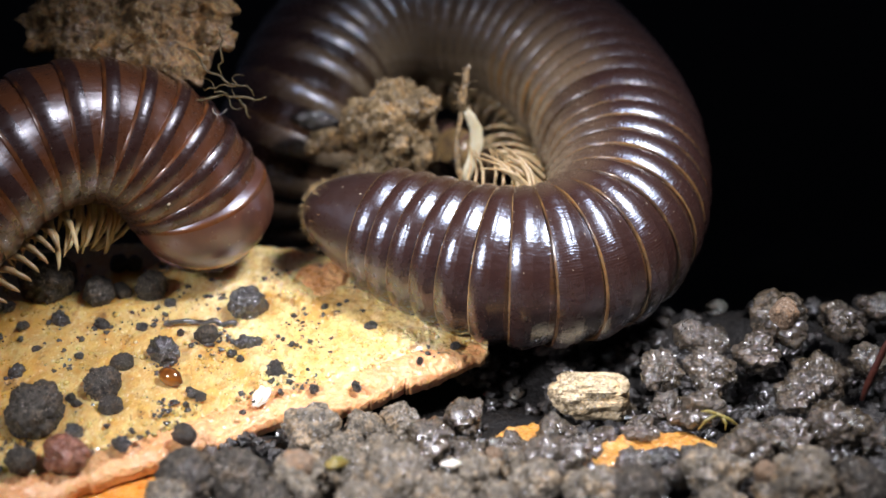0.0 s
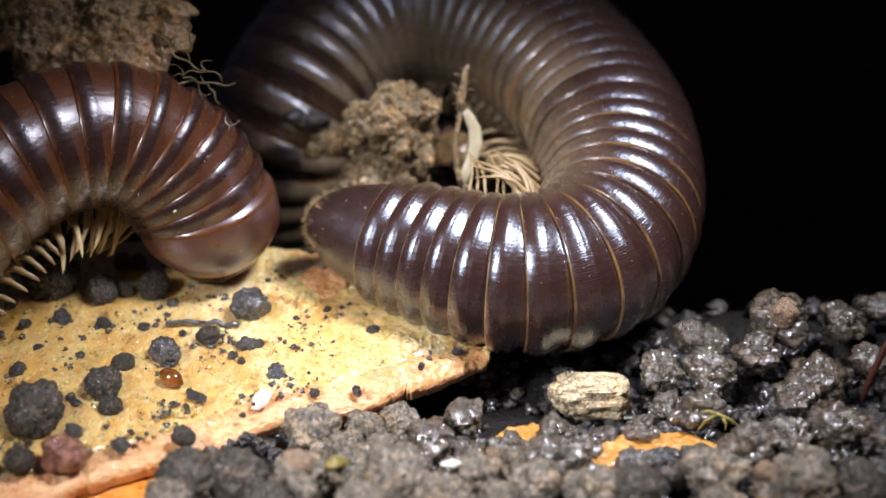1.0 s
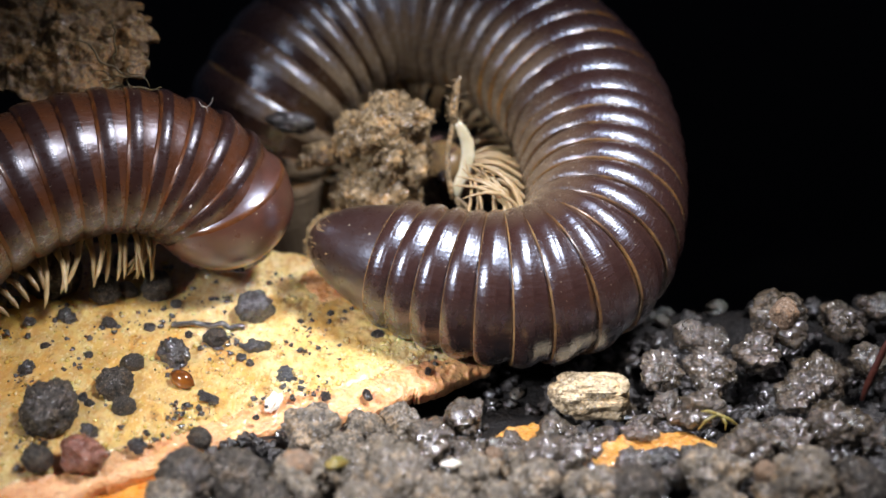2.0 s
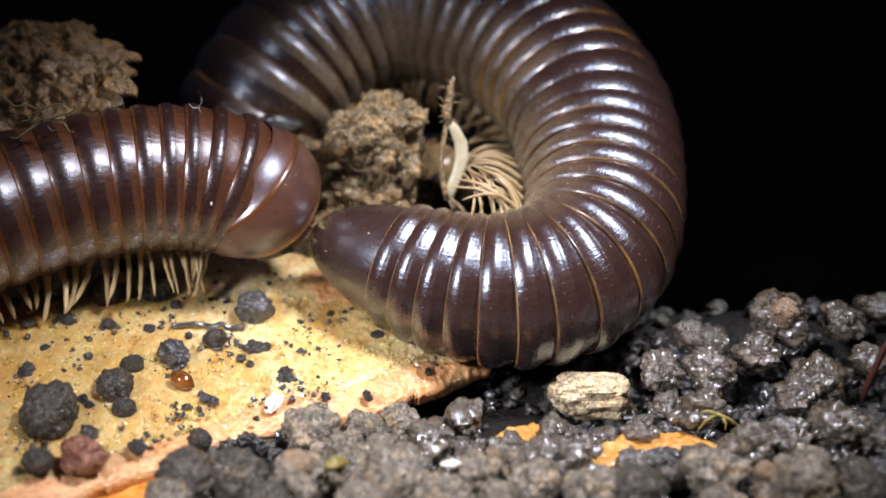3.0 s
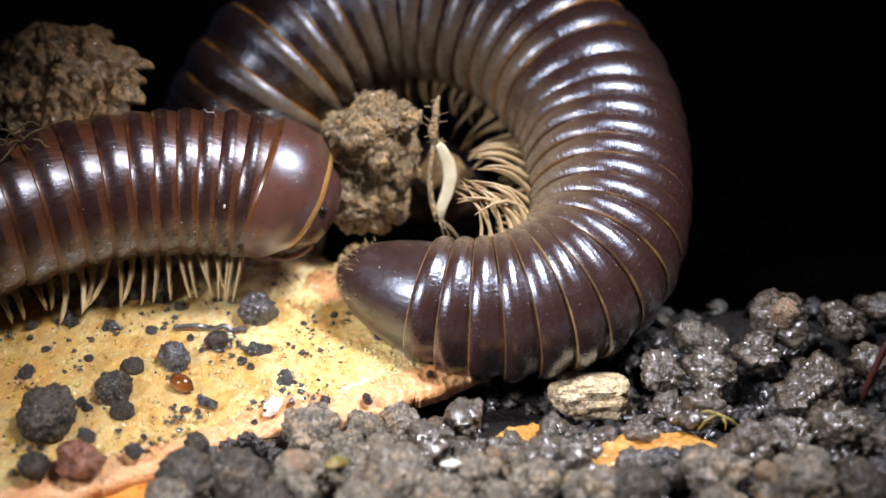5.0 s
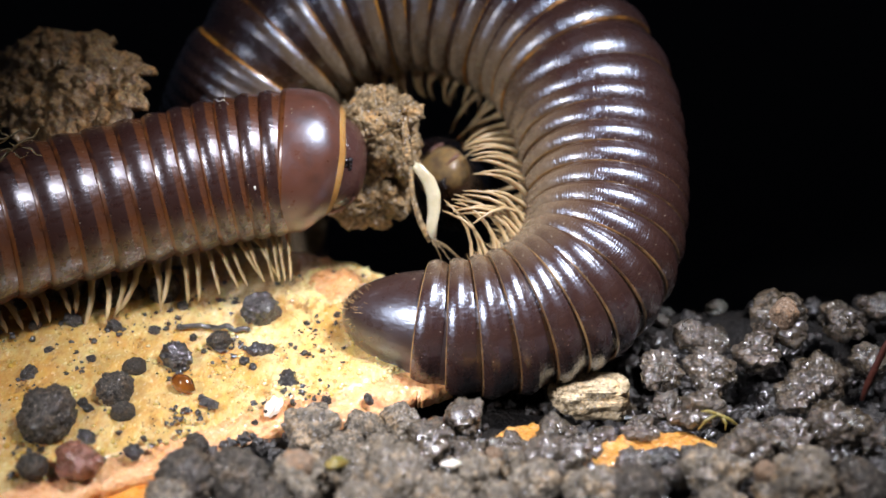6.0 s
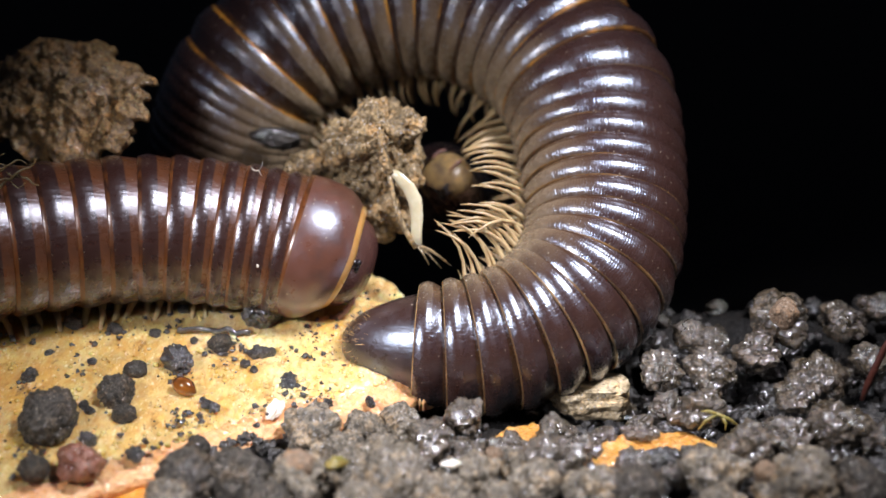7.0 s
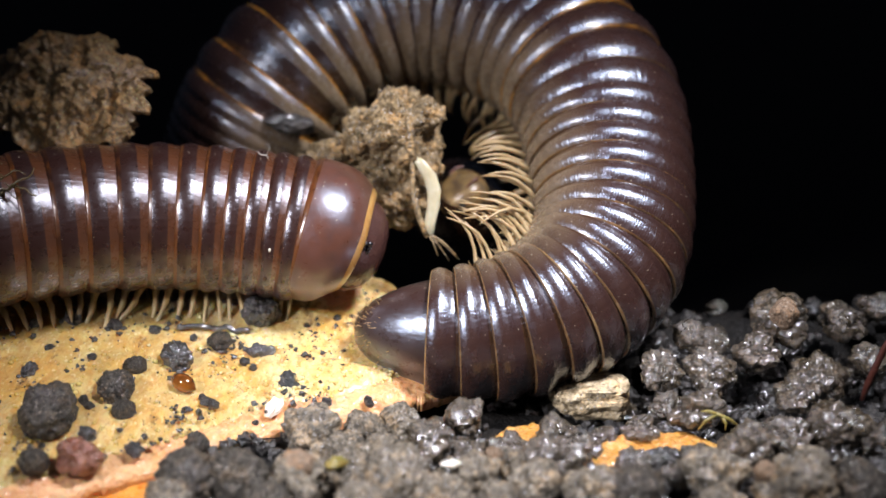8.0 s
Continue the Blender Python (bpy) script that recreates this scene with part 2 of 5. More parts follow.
def tube(bm, points, radii, sides=8, slot=0):
    """A closed tube along points."""
    points = [Vector(p) for p in points]
    rings = []
    side = None
    for i, p in enumerate(points):
        d = (points[min(i + 1, len(points) - 1)] - points[max(i - 1, 0)]).normalized()
        if side is None:
            side = d.orthogonal().normalized()
        side = (side - d * side.dot(d)).normalized()
        up = d.cross(side)
        rings.append([bm.verts.new(p + (side * math.cos(a) + up * math.sin(a)) * radii[i])
                      for a in (2 * math.pi * j / sides for j in range(sides))])
    for a, b in zip(rings, rings[1:]):
        for j in range(sides):
            f = bm.faces.new((a[j], a[(j + 1) % sides], b[(j + 1) % sides], b[j]))
            f.material_index = slot
    for r, flip in ((rings[0], True), (rings[-1], False)):
        f = bm.faces.new(r[::-1] if flip else r)
        f.material_index = slot


def revolve(bm, profile, sides=56, squash=lambda a, x: 1.0, caps=(False, False), shift=lambda a, x: 0.0):
    """Loops round the x axis; profile rows are (x, radius, slot). Angle 0 is the back (+z)."""
    loops = []
    for x, r, _ in profile:
        loops.append([])
        for j in range(sides):
            a = 2 * math.pi * j / sides
            k = r * squash(a, x)
            loops[-1].append(bm.verts.new((x + shift(a, x), k * math.sin(a), k * math.cos(a))))
    for (a, b), (_, _, slot) in zip(zip(loops, loops[1:]), profile):
        for j in range(sides):
            f = bm.faces.new((a[j], a[(j + 1) % sides], b[(j + 1) % sides], b[j]))
            f.material_index = slot
    for cap, loop, slot in ((caps[0], loops[0], profile[0][2]), (caps[1], loops[-1], profile[-1][2])):
        if cap:
            bm.faces.new(loop).material_index = slot


def lumpy(seed, subdiv=3, rough=0.22, fine=0.08, stretch=(1, 1, 1), lobes=0, grit=0.0, sandy=False):
    """An uneven clod of radius 1, with a few smaller clods grown onto it; grit packs it of grains."""
    bm = bmesh.new()
    r2 = random.Random(seed)
    knobs = [(Vector((r2.gauss(0, 1), r2.gauss(0, 1), r2.gauss(0, 1))).normalized(), r2.uniform(0.12, 0.34), r2.uniform(0.25, 0.5)) for _ in range(lobes)]
    bmesh.ops.create_icosphere(bm, subdivisions=subdiv, radius=1.0)
    off = Vector((seed * 7.3, seed * 3.1, seed * 5.7))
    for v in bm.verts:
        n = v.co.normalized()
        k = 1 + rough * noise.noise(n * 1.3 + off) * 1.6 + rough * 0.6 * noise.noise(n * 2.9 + off)
        k += fine * noise.noise(n * 7 + off) + fine * 0.6 * noise.noise(n * 15 + off)
        for d, high, wide in knobs:
            k += high * max(0.0, 1 - (n - d).length_squared / wide**2) ** 0.5
        if grit:
            q = n + 0.25 * noise.noise_vector(n * 2.2 + off)
            k += grit * (0.45 - noise.voronoi(q * 2.4 + off)[0][0]) + 0.6 * grit * (0.45 - noise.voronoi(q * 5.5 + off)[0][0])
            k -= 0.5 * grit * max(0.0, noise.noise(q * 3.7 - off) - 0.12)
            if sandy:
                k += 0.4 * grit * (0.45 - noise.voronoi(q * 14 + off)[0][0])
        k *= 1 - 0.025 * lobes
        v.co = Vector(n[i] * k * stretch[i] for i in range(3))
    return bm


# ---- curves in space and time ----
def glide(keys, t):
    """Values at time t from rows (t, values), with smooth passage."""
    if t <= keys[0][0]:
        return keys[0][1]
    if t >= keys[-1][0]:
        return keys[-1][1]
    i = max(j for j in range(len(keys) - 1) if keys[j][0] <= t)
    t0, p0 = keys[i]
    t1, p1 = keys[i + 1]

    def slope(j):
        if j == 0 or j == len(keys) - 1:
            return np.zeros_like(keys[j][1])
        (a, pa), (b, pb), (c, pc) = keys[j - 1], keys[j], keys[j + 1]
        s0, s1 = (pb - pa) / (b - a), (pc - pb) / (c - b)
        return np.where(s0 * s1 > 0, 2 * s0 * s1 / np.where(s0 + s1 == 0, 1, s0 + s1), 0.0)

    h = t1 - t0
    u = (t - t0) / h
    return ((2 * u**3 - 3 * u**2 + 1) * p0 + (u**3 - 2 * u**2 + u) * h * slope(i)
            + (3 * u**2 - 2 * u**3) * p1 + (u**3 - u**2) * h * slope(i + 1))


class Spine:
    """A smooth curve through control points, walked by its length."""

    def __init__(self, points):
        p = np.vstack([2 * points[0] - points[1], points, 2 * points[-1] - points[-2]])
        out = []
        for i in range(1, len(p) - 2):
            for u in np.linspace(0, 1, 16, endpoint=False):
                out.append(0.5 * (2 * p[i] + (p[i + 1] - p[i - 1]) * u
                                  + (2 * p[i - 1] - 5 * p[i] + 4 * p[i + 1] - p[i + 2]) * u * u
                                  + (3 * p[i] - p[i - 1] - 3 * p[i + 1] + p[i + 2]) * u**3))
        out.append(p[-2])
        q = np.array(out)
        s = np.concatenate([[0], np.cumsum(np.linalg.norm(np.diff(q, axis=0), axis=1))])
        even = np.linspace(0, s[-1], int(s[-1] / 0.25))
        q = np.stack([np.interp(even, s, q[:, i]) for i in range(3)], 1)
        for _ in range(7):  # ease out kinks, ends held
            q[1:-1] = 0.5 * q[1:-1] + 0.25 * (q[:-2] + q[2:])
            q[2:-2] = 0.5 * q[2:-2] + 0.25 * (q[:-4] + q[4:])
        self.p = q
        self.s = np.concatenate([[0], np.cumsum(np.linalg.norm(np.diff(self.p, axis=0), axis=1))])

    def place(self, s):
        if s > self.s[-1]:
            d = self.p[-1] - self.p[-2]
            return self.p[-1] + d / np.linalg.norm(d) * (s - self.s[-1])
        return np.array([np.interp(s, self.s, self.p[:, i]) for i in range(3)])

    def heading(self, s, e=0.6):
        d = self.place(s + e) - self.place(max(s - e, 0))
        return d / np.linalg.norm(d)


def seat(place, forward, back):
    """The pose at a place (mm) with x forwards and z towards the animal's back."""
    x = Vector(forward).normalized()
    z = Vector(back)
    z = (z - x * z.dot(x)).normalized()
    y = z.cross(x)
    m = Matrix((x, y, z)).transposed().to_4x4()
    m.translation = Vector(place) * MM
    return m


COIL_KEYS, WORM_KEYS, FACE_KEYS = [], [], []


def coil_pose(t, centre, stretch, points):
    """stretch: how far the rings are drawn out of one another, before the bend, past it and at the tail end."""
    COIL_KEYS.append((t, np.array([centre, stretch, *points], float)))


def face_pose(t, points):
    FACE_KEYS.append((t, np.array(points, float)))


def worm_pose(t, points):
    WORM_KEYS.append((t, np.array(points, float)))


# ---- ground ----
def smoothstep(a, b, x):
    u = min(max((x - a) / (b - a), 0), 1)
    return u * u * (3 - 2 * u)


def terrain(x, y):
    """Height of the soil in mm: a low bank in front, falling away into the dark behind."""
    z = 0.25 * noise.noise(Vector((x * 0.5, y * 0.5, 3.3)))
    z += 0.5 * smoothstep(-8.5, -10.5, y) - 0.4 * smoothstep(-6, -9, x) * smoothstep(-9, -7, y)
    z -= 0.4 * smoothstep(3, -2, x) * smoothstep(-7.5, -6, y)
    z -= 0.9 * smoothstep(-8, -9.5, x) * smoothstep(-7, -8.5, y)
    z -= 1.9 * max(0, 1 - ((x - 3.0) / 5.5) ** 2 - ((y + 2.6) / 3.6) ** 2) ** 0.5
    z -= 1.5 * smoothstep(4, 7, x) * smoothstep(-8.4, -6.8, y) * smoothstep(3, 0, y)
    fall = smoothstep(0.5, 11, y - 0.1 * max(x - 8, 0)) * 11 + max(y - 6, 0) * 0.25
    return z - fall


def build_ground():
    bm = bmesh.new()
    n = 110
    line = [math.sinh(3.2 * (2 * i / n - 1)) / math.sinh(3.2) * 180 for i in range(n + 1)]
    grid = [[bm.verts.new((x, y, terrain(x, y))) for y in line] for x in line]
    for i in range(n):
        for j in range(n):
            bm.faces.new((grid[i][j], grid[i + 1][j], grid[i + 1][j + 1], grid[i][j + 1]))
    tagged(new("ground", mesh_of("ground", bm, GROUND)), "damp crumbly soil ground, coloured near black as if in shade", "ground", kind="structure")


build_ground()

CRUMB_MESHES = {}
for key, mat in (("grey", SOIL), ("dry", SOIL_DRY), ("black", SOIL_BLACK), ("matte", SOIL_MATTE)):
    for sandy in (False, True):
        ball = key == "matte"
        CRUMB_MESHES[key, sandy] = [mesh_of("soil_crumb", lumpy(
            i + 1, 5 if sandy else 4, 0.09 if ball else 0.18 + 0.06 * (i % 3), 0.06,
            (0.95 + 0.08 * (i % 4), 0.86 + 0.07 * (i % 3), 0.80 + 0.07 * (i % 4)), 0 if ball else i % 3, 0.20 if ball else 0.14 + 0.045 * (i % 4), sandy), mat) for i in range(12)]
CRUMB_LABELS = {"grey": "wet dark grey rounded crumb of soil", "dry": "dull grey-brown crumb of soil", "black": "glossy black crumb of soil", "matte": "rounded grainy dark grey ball of soil"}
PLACED = []
rng = random.Random(5)


def soil_crumb(x, y, z, r, key="grey", group="soil crumbs on the ground"):
    ob = new("soil_crumb", rng.choice(CRUMB_MESHES[key, r > 0.5]))
    ob.scale = (r, r, r)
    ob.matrix_basis = at(x, y, z, rng.uniform(-25, 25), rng.uniform(-25, 25), rng.uniform(0, 360)) @ Matrix.Diagonal((r, r, r, 1))
    PLACED.append((x, y, r))
    return tagged(ob, CRUMB_LABELS[key], "soil crumb", group)


NEAR_CRUMBS = [
    (-8.00, -10.70, 1.06), (-6.43, -10.59, 0.97), (-4.47, -10.89, 0.97), (-2.90, -10.48, 0.89), (-1.48, -10.81, 1.14),
    (0.99, -10.37, 0.80), (2.92, -10.89, 0.97), (4.84, -11.18, 0.96), (6.04, -11.47, 0.96), (8.60, -10.40, 1.06),
    (11.12, -11.21, 1.22), (12.90, -11.18, 0.96), (-0.07, -11.60, 0.87), (1.76, -11.55, 0.79), (-8.40, -11.94, 0.87),
    (-5.44, -12.05, 0.95), (-2.49, -12.19, 0.95)]
MIDDLE_CRUMBS = [
    (-4.25, -7.28, 1.02), (-2.60, -6.98, 0.75), (-1.39, -6.82, 0.75), (-0.44, -7.57, 0.83), (0.68, -6.29, 0.72),
    (3.74, -7.35, 0.78), (4.53, -8.07, 0.64), (6.53, -6.95, 0.66), (8.3, -8.75, 0.74), (5.30, -7.25, 0.52),
    (10.05, -7.98, 0.92), (2.14, -8.02, 0.66), (-3.39, -8.10, 0.74), (-1.92, -8.00, 0.65)]
FAR_CRUMBS = [
    (7.52, -3.68, 0.74), (9.16, -3.77, 0.82), (8.49, -6.30, 0.90), (12.03, -0.68, 1.01), (10.97, -2.65, 0.79),
    (12.82, -4.49, 0.96), (11.96, -5.23, 0.73), (12.92, -7.28, 1.02), (11.20, -7.69, 0.83), (14.27, -0.66, 0.85),
    (15.84, 0.61, 0.62), (14.91, -3.19, 0.78), (8.75, -1.30, 0.60), (9.57, -1.55, 0.50), (14.19, -7.63, 0.65),
    (7.52, -5.72, 0.57)]
PEEL_CRUMBS = [
    (-14.36, 1.17, 1.13), (-12.45, 0.62, 0.67), (-11.69, 0.92, 0.37), (-10.60, 1.01, 0.68), (-9.87, 0.25, 0.24),
    (-7.00, -0.26, 0.77), (-11.47, -5.33, 0.70), (-13.40, -7.14, 1.02), (-13.45, -9.59, 0.57), (-11.04, -3.77, 0.35),
    (-9.63, -3.27, 0.59), (-8.30, -2.03, 0.44), (-8.42, -8.02, 0.40), (-12.08, 2.95, 0.38), (-11.51, 2.95, 0.38),
    (-13.54, -1.00, 0.26), (-12.10, -1.23, 0.26), (-10.37, -8.60, 0.18), (-10.68, -1.41, 0.18), (-14.55, -4.22, 0.27),
    (-12.05, -7.76, 0.29), (-11.05, -6.37, 0.38), (-2.68, -1.38, 0.14), (-5.72, -4.18, 0.23), (-4.33, -5.25, 0.15),
    (-2.90, -5.17, 0.17), (-6.99, -2.43, 0.28)]
PEEL_BITS = [
    (-13.69, -0.84, 0.31), (-14.91, -1.33, 0.21), (-10.70, -1.33, 0.21), (-12.61, -3.23, 0.17), (-7.33, -3.09, 0.21),
    (-7.01, -3.38, 0.14), (-6.81, -2.37, 0.29), (-6.52, -2.29, 0.19), (-5.75, -3.87, 0.25), (-5.87, -4.29, 0.21),
    (-5.52, -4.36, 0.17), (-2.55, -1.33, 0.23), (-2.73, -1.22, 0.12), (-4.37, -5.16, 0.17), (-2.95, -4.98, 0.17),
    (-8.40, -5.53, 0.19), (-8.12, -5.70, 0.21), (-8.57, -5.26, 0.12), (-12.47, -5.86, 0.21), (-12.24, -6.13, 0.17),
    (-10.41, -8.42, 0.25), (-6.64, -6.59, 0.12), (-0.80, -3.23, 0.14), (0.42, -2.15, 0.17), (-3.75, 0.16, 0.12),
    (-1.88, -1.70, 0.10), (-4.63, -4.05, 0.10), (-3.91, -2.98, 0.10), (-10.89, -6.33, 0.25), (-11.16, -5.80, 0.17),
    (-14.13, -2.80, 0.17), (-15.64, -0.11, 0.25), (-9.52, -2.80, 0.14), (-5.34, -0.57, 0.12), (-4.26, 0.01, 0.17),
    (-9.26, -1.70, 0.14), (-9.63, -3.52, 0.12), (-11.36, -8.83, 0.12)]
PEEL_FRONT = [
    (-17.17, -13.10), (-14.06, -11.05), (-11.21, -9.30), (-8.07, -7.50), (-5.75, -5.92), (-3.13, -5.18), (-1.24, -3.79), (0.31, -2.90), (1.55, -2.10)]
PEEL_BACK = [
    (-20.78, 3.11), (-16.71, 3.95), (-11.48, 4.72), (-7.18, 4.63), (-4.34, 3.86), (-2.61, 2.69), (-1.32, 1.07), (0.32, -0.87), (1.63, -1.99)]
LUMP_PATH = [(0.0, -2.05, 7.52, 3.88, 0), (1.0, -1.99, 7.16, 3.94, 0), (1.5, -2.11, 5.77, 4.17, 0), (2.8, -2.47, 5.90, 4.16, 0), (3.5, -2.59, 5.47, 4.21, 0), (4.5, -2.78, 4.91, 4.42, 0), (5.8, -2.58, 4.46, 5.08, 0), (6.5, -2.98, 3.82, 5.17, 0), (7.0, -2.57, 3.76, 4.86, 0), (7.5, -2.16, 4.17, 4.88, 0), (8.0, -1.86, 4.65, 4.87, 0)]
PELLET_PATH = [(0.0, -4.98, 9.29, 3.74, 0), (1.0, -5.29, 9.01, 3.95, 0), (1.5, -5.53, 7.80, 4.48, 0), (2.8, -6.19, 7.82, 4.29, 0), (3.5, -6.37, 7.43, 4.42, 0), (4.5, -6.58, 7.01, 4.86, 0), (5.8, -6.47, 6.24, 5.25, 0), (6.5, -6.64, 5.57, 4.99, 0), (7.0, -6.23, 5.71, 4.80, 0), (7.5, -5.93, 6.13, 5.07, 0), (8.0, -5.75, 6.56, 4.97, 0)]
SPROUT_PATH = [(0.0, 0.81, 5.28, 3.71, 0), (1.0, 0.76, 5.23, 3.73, 0), (1.5, 0.65, 3.99, 3.80, 0), (2.8, 0.23, 4.19, 3.81, 0), (3.5, 0.23, 3.34, 3.67, 0), (4.5, -0.04, 2.92, 3.79, 0), (5.8, -0.39, 1.52, 3.62, 12), (6.5, -0.99, 0.84, 3.42, 25), (7.0, -1.09, 1.12, 3.38, 22), (7.5, -0.89, 1.29, 3.40, 16), (8.0, -0.59, 1.69, 3.52, 12)]
BARK_PATH = [(0.0, -11.48, 6.91, 8.87, 0), (0.5, -12.42, 6.86, 8.78, 0), (1.0, -13.04, 6.86, 8.78, 0), (1.5, -13.98, 6.75, 8.60, 0), (1.7, -14.30, 6.73, 8.56, 5), (2.8, -14.40, 5.92, 7.15, 30), (3.5, -14.93, 5.81, 6.97, 40), (4.5, -14.19, 5.81, 6.97, 40), (5.8, -13.88, 5.71, 6.79, 40), (6.5, -13.98, 5.60, 6.61, 40), (7.0, -13.88, 5.50, 6.42, 40), (7.5, -13.84, 5.60, 6.61, 40), (8.0, -13.84, 5.62, 6.64, 40)]
FIBRE_PATH = [(0.0, -7.73, 3.21, 7.86, 0), (0.5, -8.84, 3.56, 8.47, 0), (1.0, -8.84, 3.46, 8.30, 0), (1.7, -10.55, 3.46, 8.30, 0), (2.8, -13.40, 0.12, 8.49, -20), (3.5, -14.14, -0.23, 8.24, -40), (4.5, -14.31, -0.51, 7.95, -40), (5.8, -14.77, -0.70, 7.83, -40), (6.5, -14.81, -1.22, 7.13, -40), (8.0, -14.90, -1.72, 6.64, -40)]
PEEL_PATH = [
    (0.0, 0.00, 0.00, 0.00, 0.00, 0.00, 0.00),
    (1.0, 0.04, -0.12, -0.01, 0.36, 0.67, -0.88),
    (1.5, 0.31, 0.25, -0.32, 0.29, 3.49, 1.69),
    (3.0, 0.32, 0.21, -0.36, 0.57, 3.46, 2.02),
    (4.5, 0.32, -0.02, -0.32, 0.85, 3.06, 1.04),
    (6.0, 0.42, -0.12, -0.26, 1.37, 1.84, -0.52),
    (6.5, 0.34, -0.31, -0.22, 1.11, 1.64, -0.52),
    (7.0, 0.47, -0.25, -0.29, 0.98, 2.06, -0.23),
    (7.5, 0.44, 0.03, -0.40, 1.56, 3.49, -0.27),
    (8.0, 0.42, -0.01, -0.36, 0.75, 3.08, -0.40),
]

for x, y, r in NEAR_CRUMBS:
    soil_crumb(x, y, 0.35 + 0.8 * r, r, rng.choice(("dry", "dry", "matte")))
for x, y, r in MIDDLE_CRUMBS:
    soil_crumb(x, y, 0.7 * r - 0.15, r, rng.choice(("dry", "dry", "grey")) if x < 2 else "grey")
for x, y, r in FAR_CRUMBS:
    soil_crumb(x, y, 0.8 * r, r, "grey")


def line_at(rows, u):
    """A point on a curve given by a few places, 0 to 1."""
    k = u * (len(rows) - 1)
    i = min(int(k), len(rows) - 2)
    p = [np.array(rows[min(max(j, 0), len(rows) - 1)]) for j in (i - 1, i, i + 1, i + 2)]
    f = k - i
    return 0.5 * (2 * p[1] + (p[2] - p[0]) * f + (2 * p[0] - 5 * p[1] + 4 * p[2] - p[3]) * f * f + (3 * p[1] - p[0] - 3 * p[2] + p[3]) * f**3)


def on_peel(x, y, gap):
    if x > 1.8:
        return False
    f = np.array(PEEL_FRONT)
    b = np.array(PEEL_BACK)
    return np.interp(x, f[:, 0], f[:, 1]) - gap < y < np.interp(x, b[:, 0], b[:, 1]) + gap


def in_clearing(x, y):
    """Bare patches: the orange peel below and the hollow under the animal."""
    return ((x - 6.2) / 3.2) ** 2 + ((y + 8.1) / 0.5) ** 2 < 1 or ((x - 3.4) / 1.6) ** 2 + ((y + 6.6) / 0.35) ** 2 < 1 or \
        (x < -8.7 and y < -8.3) or ((x - 1.2) / 5.0) ** 2 + ((y + 4.2) / 1.5) ** 2 < 1 or ((x - 10.3) / 1.0) ** 2 + ((y + 5.2) / 0.8) ** 2 < 1 or \
        ((x - 5.0) / 1.7) ** 2 + ((y + 5.9) / 0.9) ** 2 < 1


def scatter():
    made = 0
    for _ in range(6000):
        x, y = rng.uniform(-20, 21), rng.uniform(-16, 5)
        r = rng.choice((0.28, 0.35, 0.45, 0.55, 0.7, 0.85))
        if made >= 210 or on_peel(x, y, r * 0.7) or in_clearing(x, y):
            continue
        if y > -8.2 and (r > 0.5 or rng.random() < 0.55):
            continue
        if any((x - a) ** 2 + (y - b) ** 2 < (0.75 * (r + c)) ** 2 for a, b, c in PLACED):
            continue
        soil_crumb(x, y, terrain(x, y) + r * (0.55 if y < -8 else 0.35), r, rng.choice(("grey", "grey", "dry", "black") if x > 3 else ("dry", "dry", "grey")) if y < -8 else rng.choice(("grey", "black")))
        made += 1


scatter()


def grains(name, places, material, uneven=0.35, fine=0.2, subdiv=2):
    """Many little uneven grains (x, y, z, radius) in one mesh."""
    shapes = []
    for i in range(6):
        bm = lumpy(70 + i, subdiv, uneven, fine)
        bm.verts.index_update()
        shapes.append((np.array([v.co for v in bm.verts]), [[v.index for v in f.verts] for f in bm.faces]))
        bm.free()
    verts, faces, base = [], [], 0
    r2 = random.Random(9)
    for x, y, z, r in places:
        co, fs = shapes[r2.randrange(6)]
        a = r2.uniform(0, 6.283)
        turn = np.array([[math.cos(a), -math.sin(a), 0], [math.sin(a), math.cos(a), 0], [0, 0, 0.8]])
        verts.append(co @ turn.T * r + (x, y, z))
        faces += [[base + k for k in f] for f in fs]
        base += len(co)
    me = bpy.data.meshes.new(name)
    me.from_pydata((np.concatenate(verts) * MM).tolist(), [], faces)
    me.materials.append(material)
    me.polygons.foreach_set("use_smooth", [True] * len(me.polygons))
    return me


def small_crumbs():
    """Fine crumbs between the larger ones."""
    places = []
    for _ in range(3000):
        x, y = rng.uniform(-20, 21), rng.uniform(-15, 3.5)
        if on_peel(x, y, 0.25) or in_clearing(x, y):
            continue
        if x > 2 and y > -8.4 and rng.random() < 0.65:
            continue
        r = rng.uniform(0.07, 0.28)
        places.append((x, y, terrain(x, y) + r * 0.7, r))
    r4 = random.Random(37)
    for _ in range(520):
        x, y = r4.uniform(3.5, 20), r4.uniform(-8.6, 0.5)
        if not in_clearing(x, y):
            r = r4.uniform(0.16, 0.42)
            places.append((x, y, terrain(x, y) + r * r4.uniform(0.5, 1.6), r))
    tagged(new("fine_soil", grains("fine_soil", places, SOIL_BLACK, 0.55, 0.4, 3)), "fine dark grains of damp soil", "soil", kind="stuff")


small_crumbs()


# ---- fruit peel with what lies on it ----
RIDERS = []


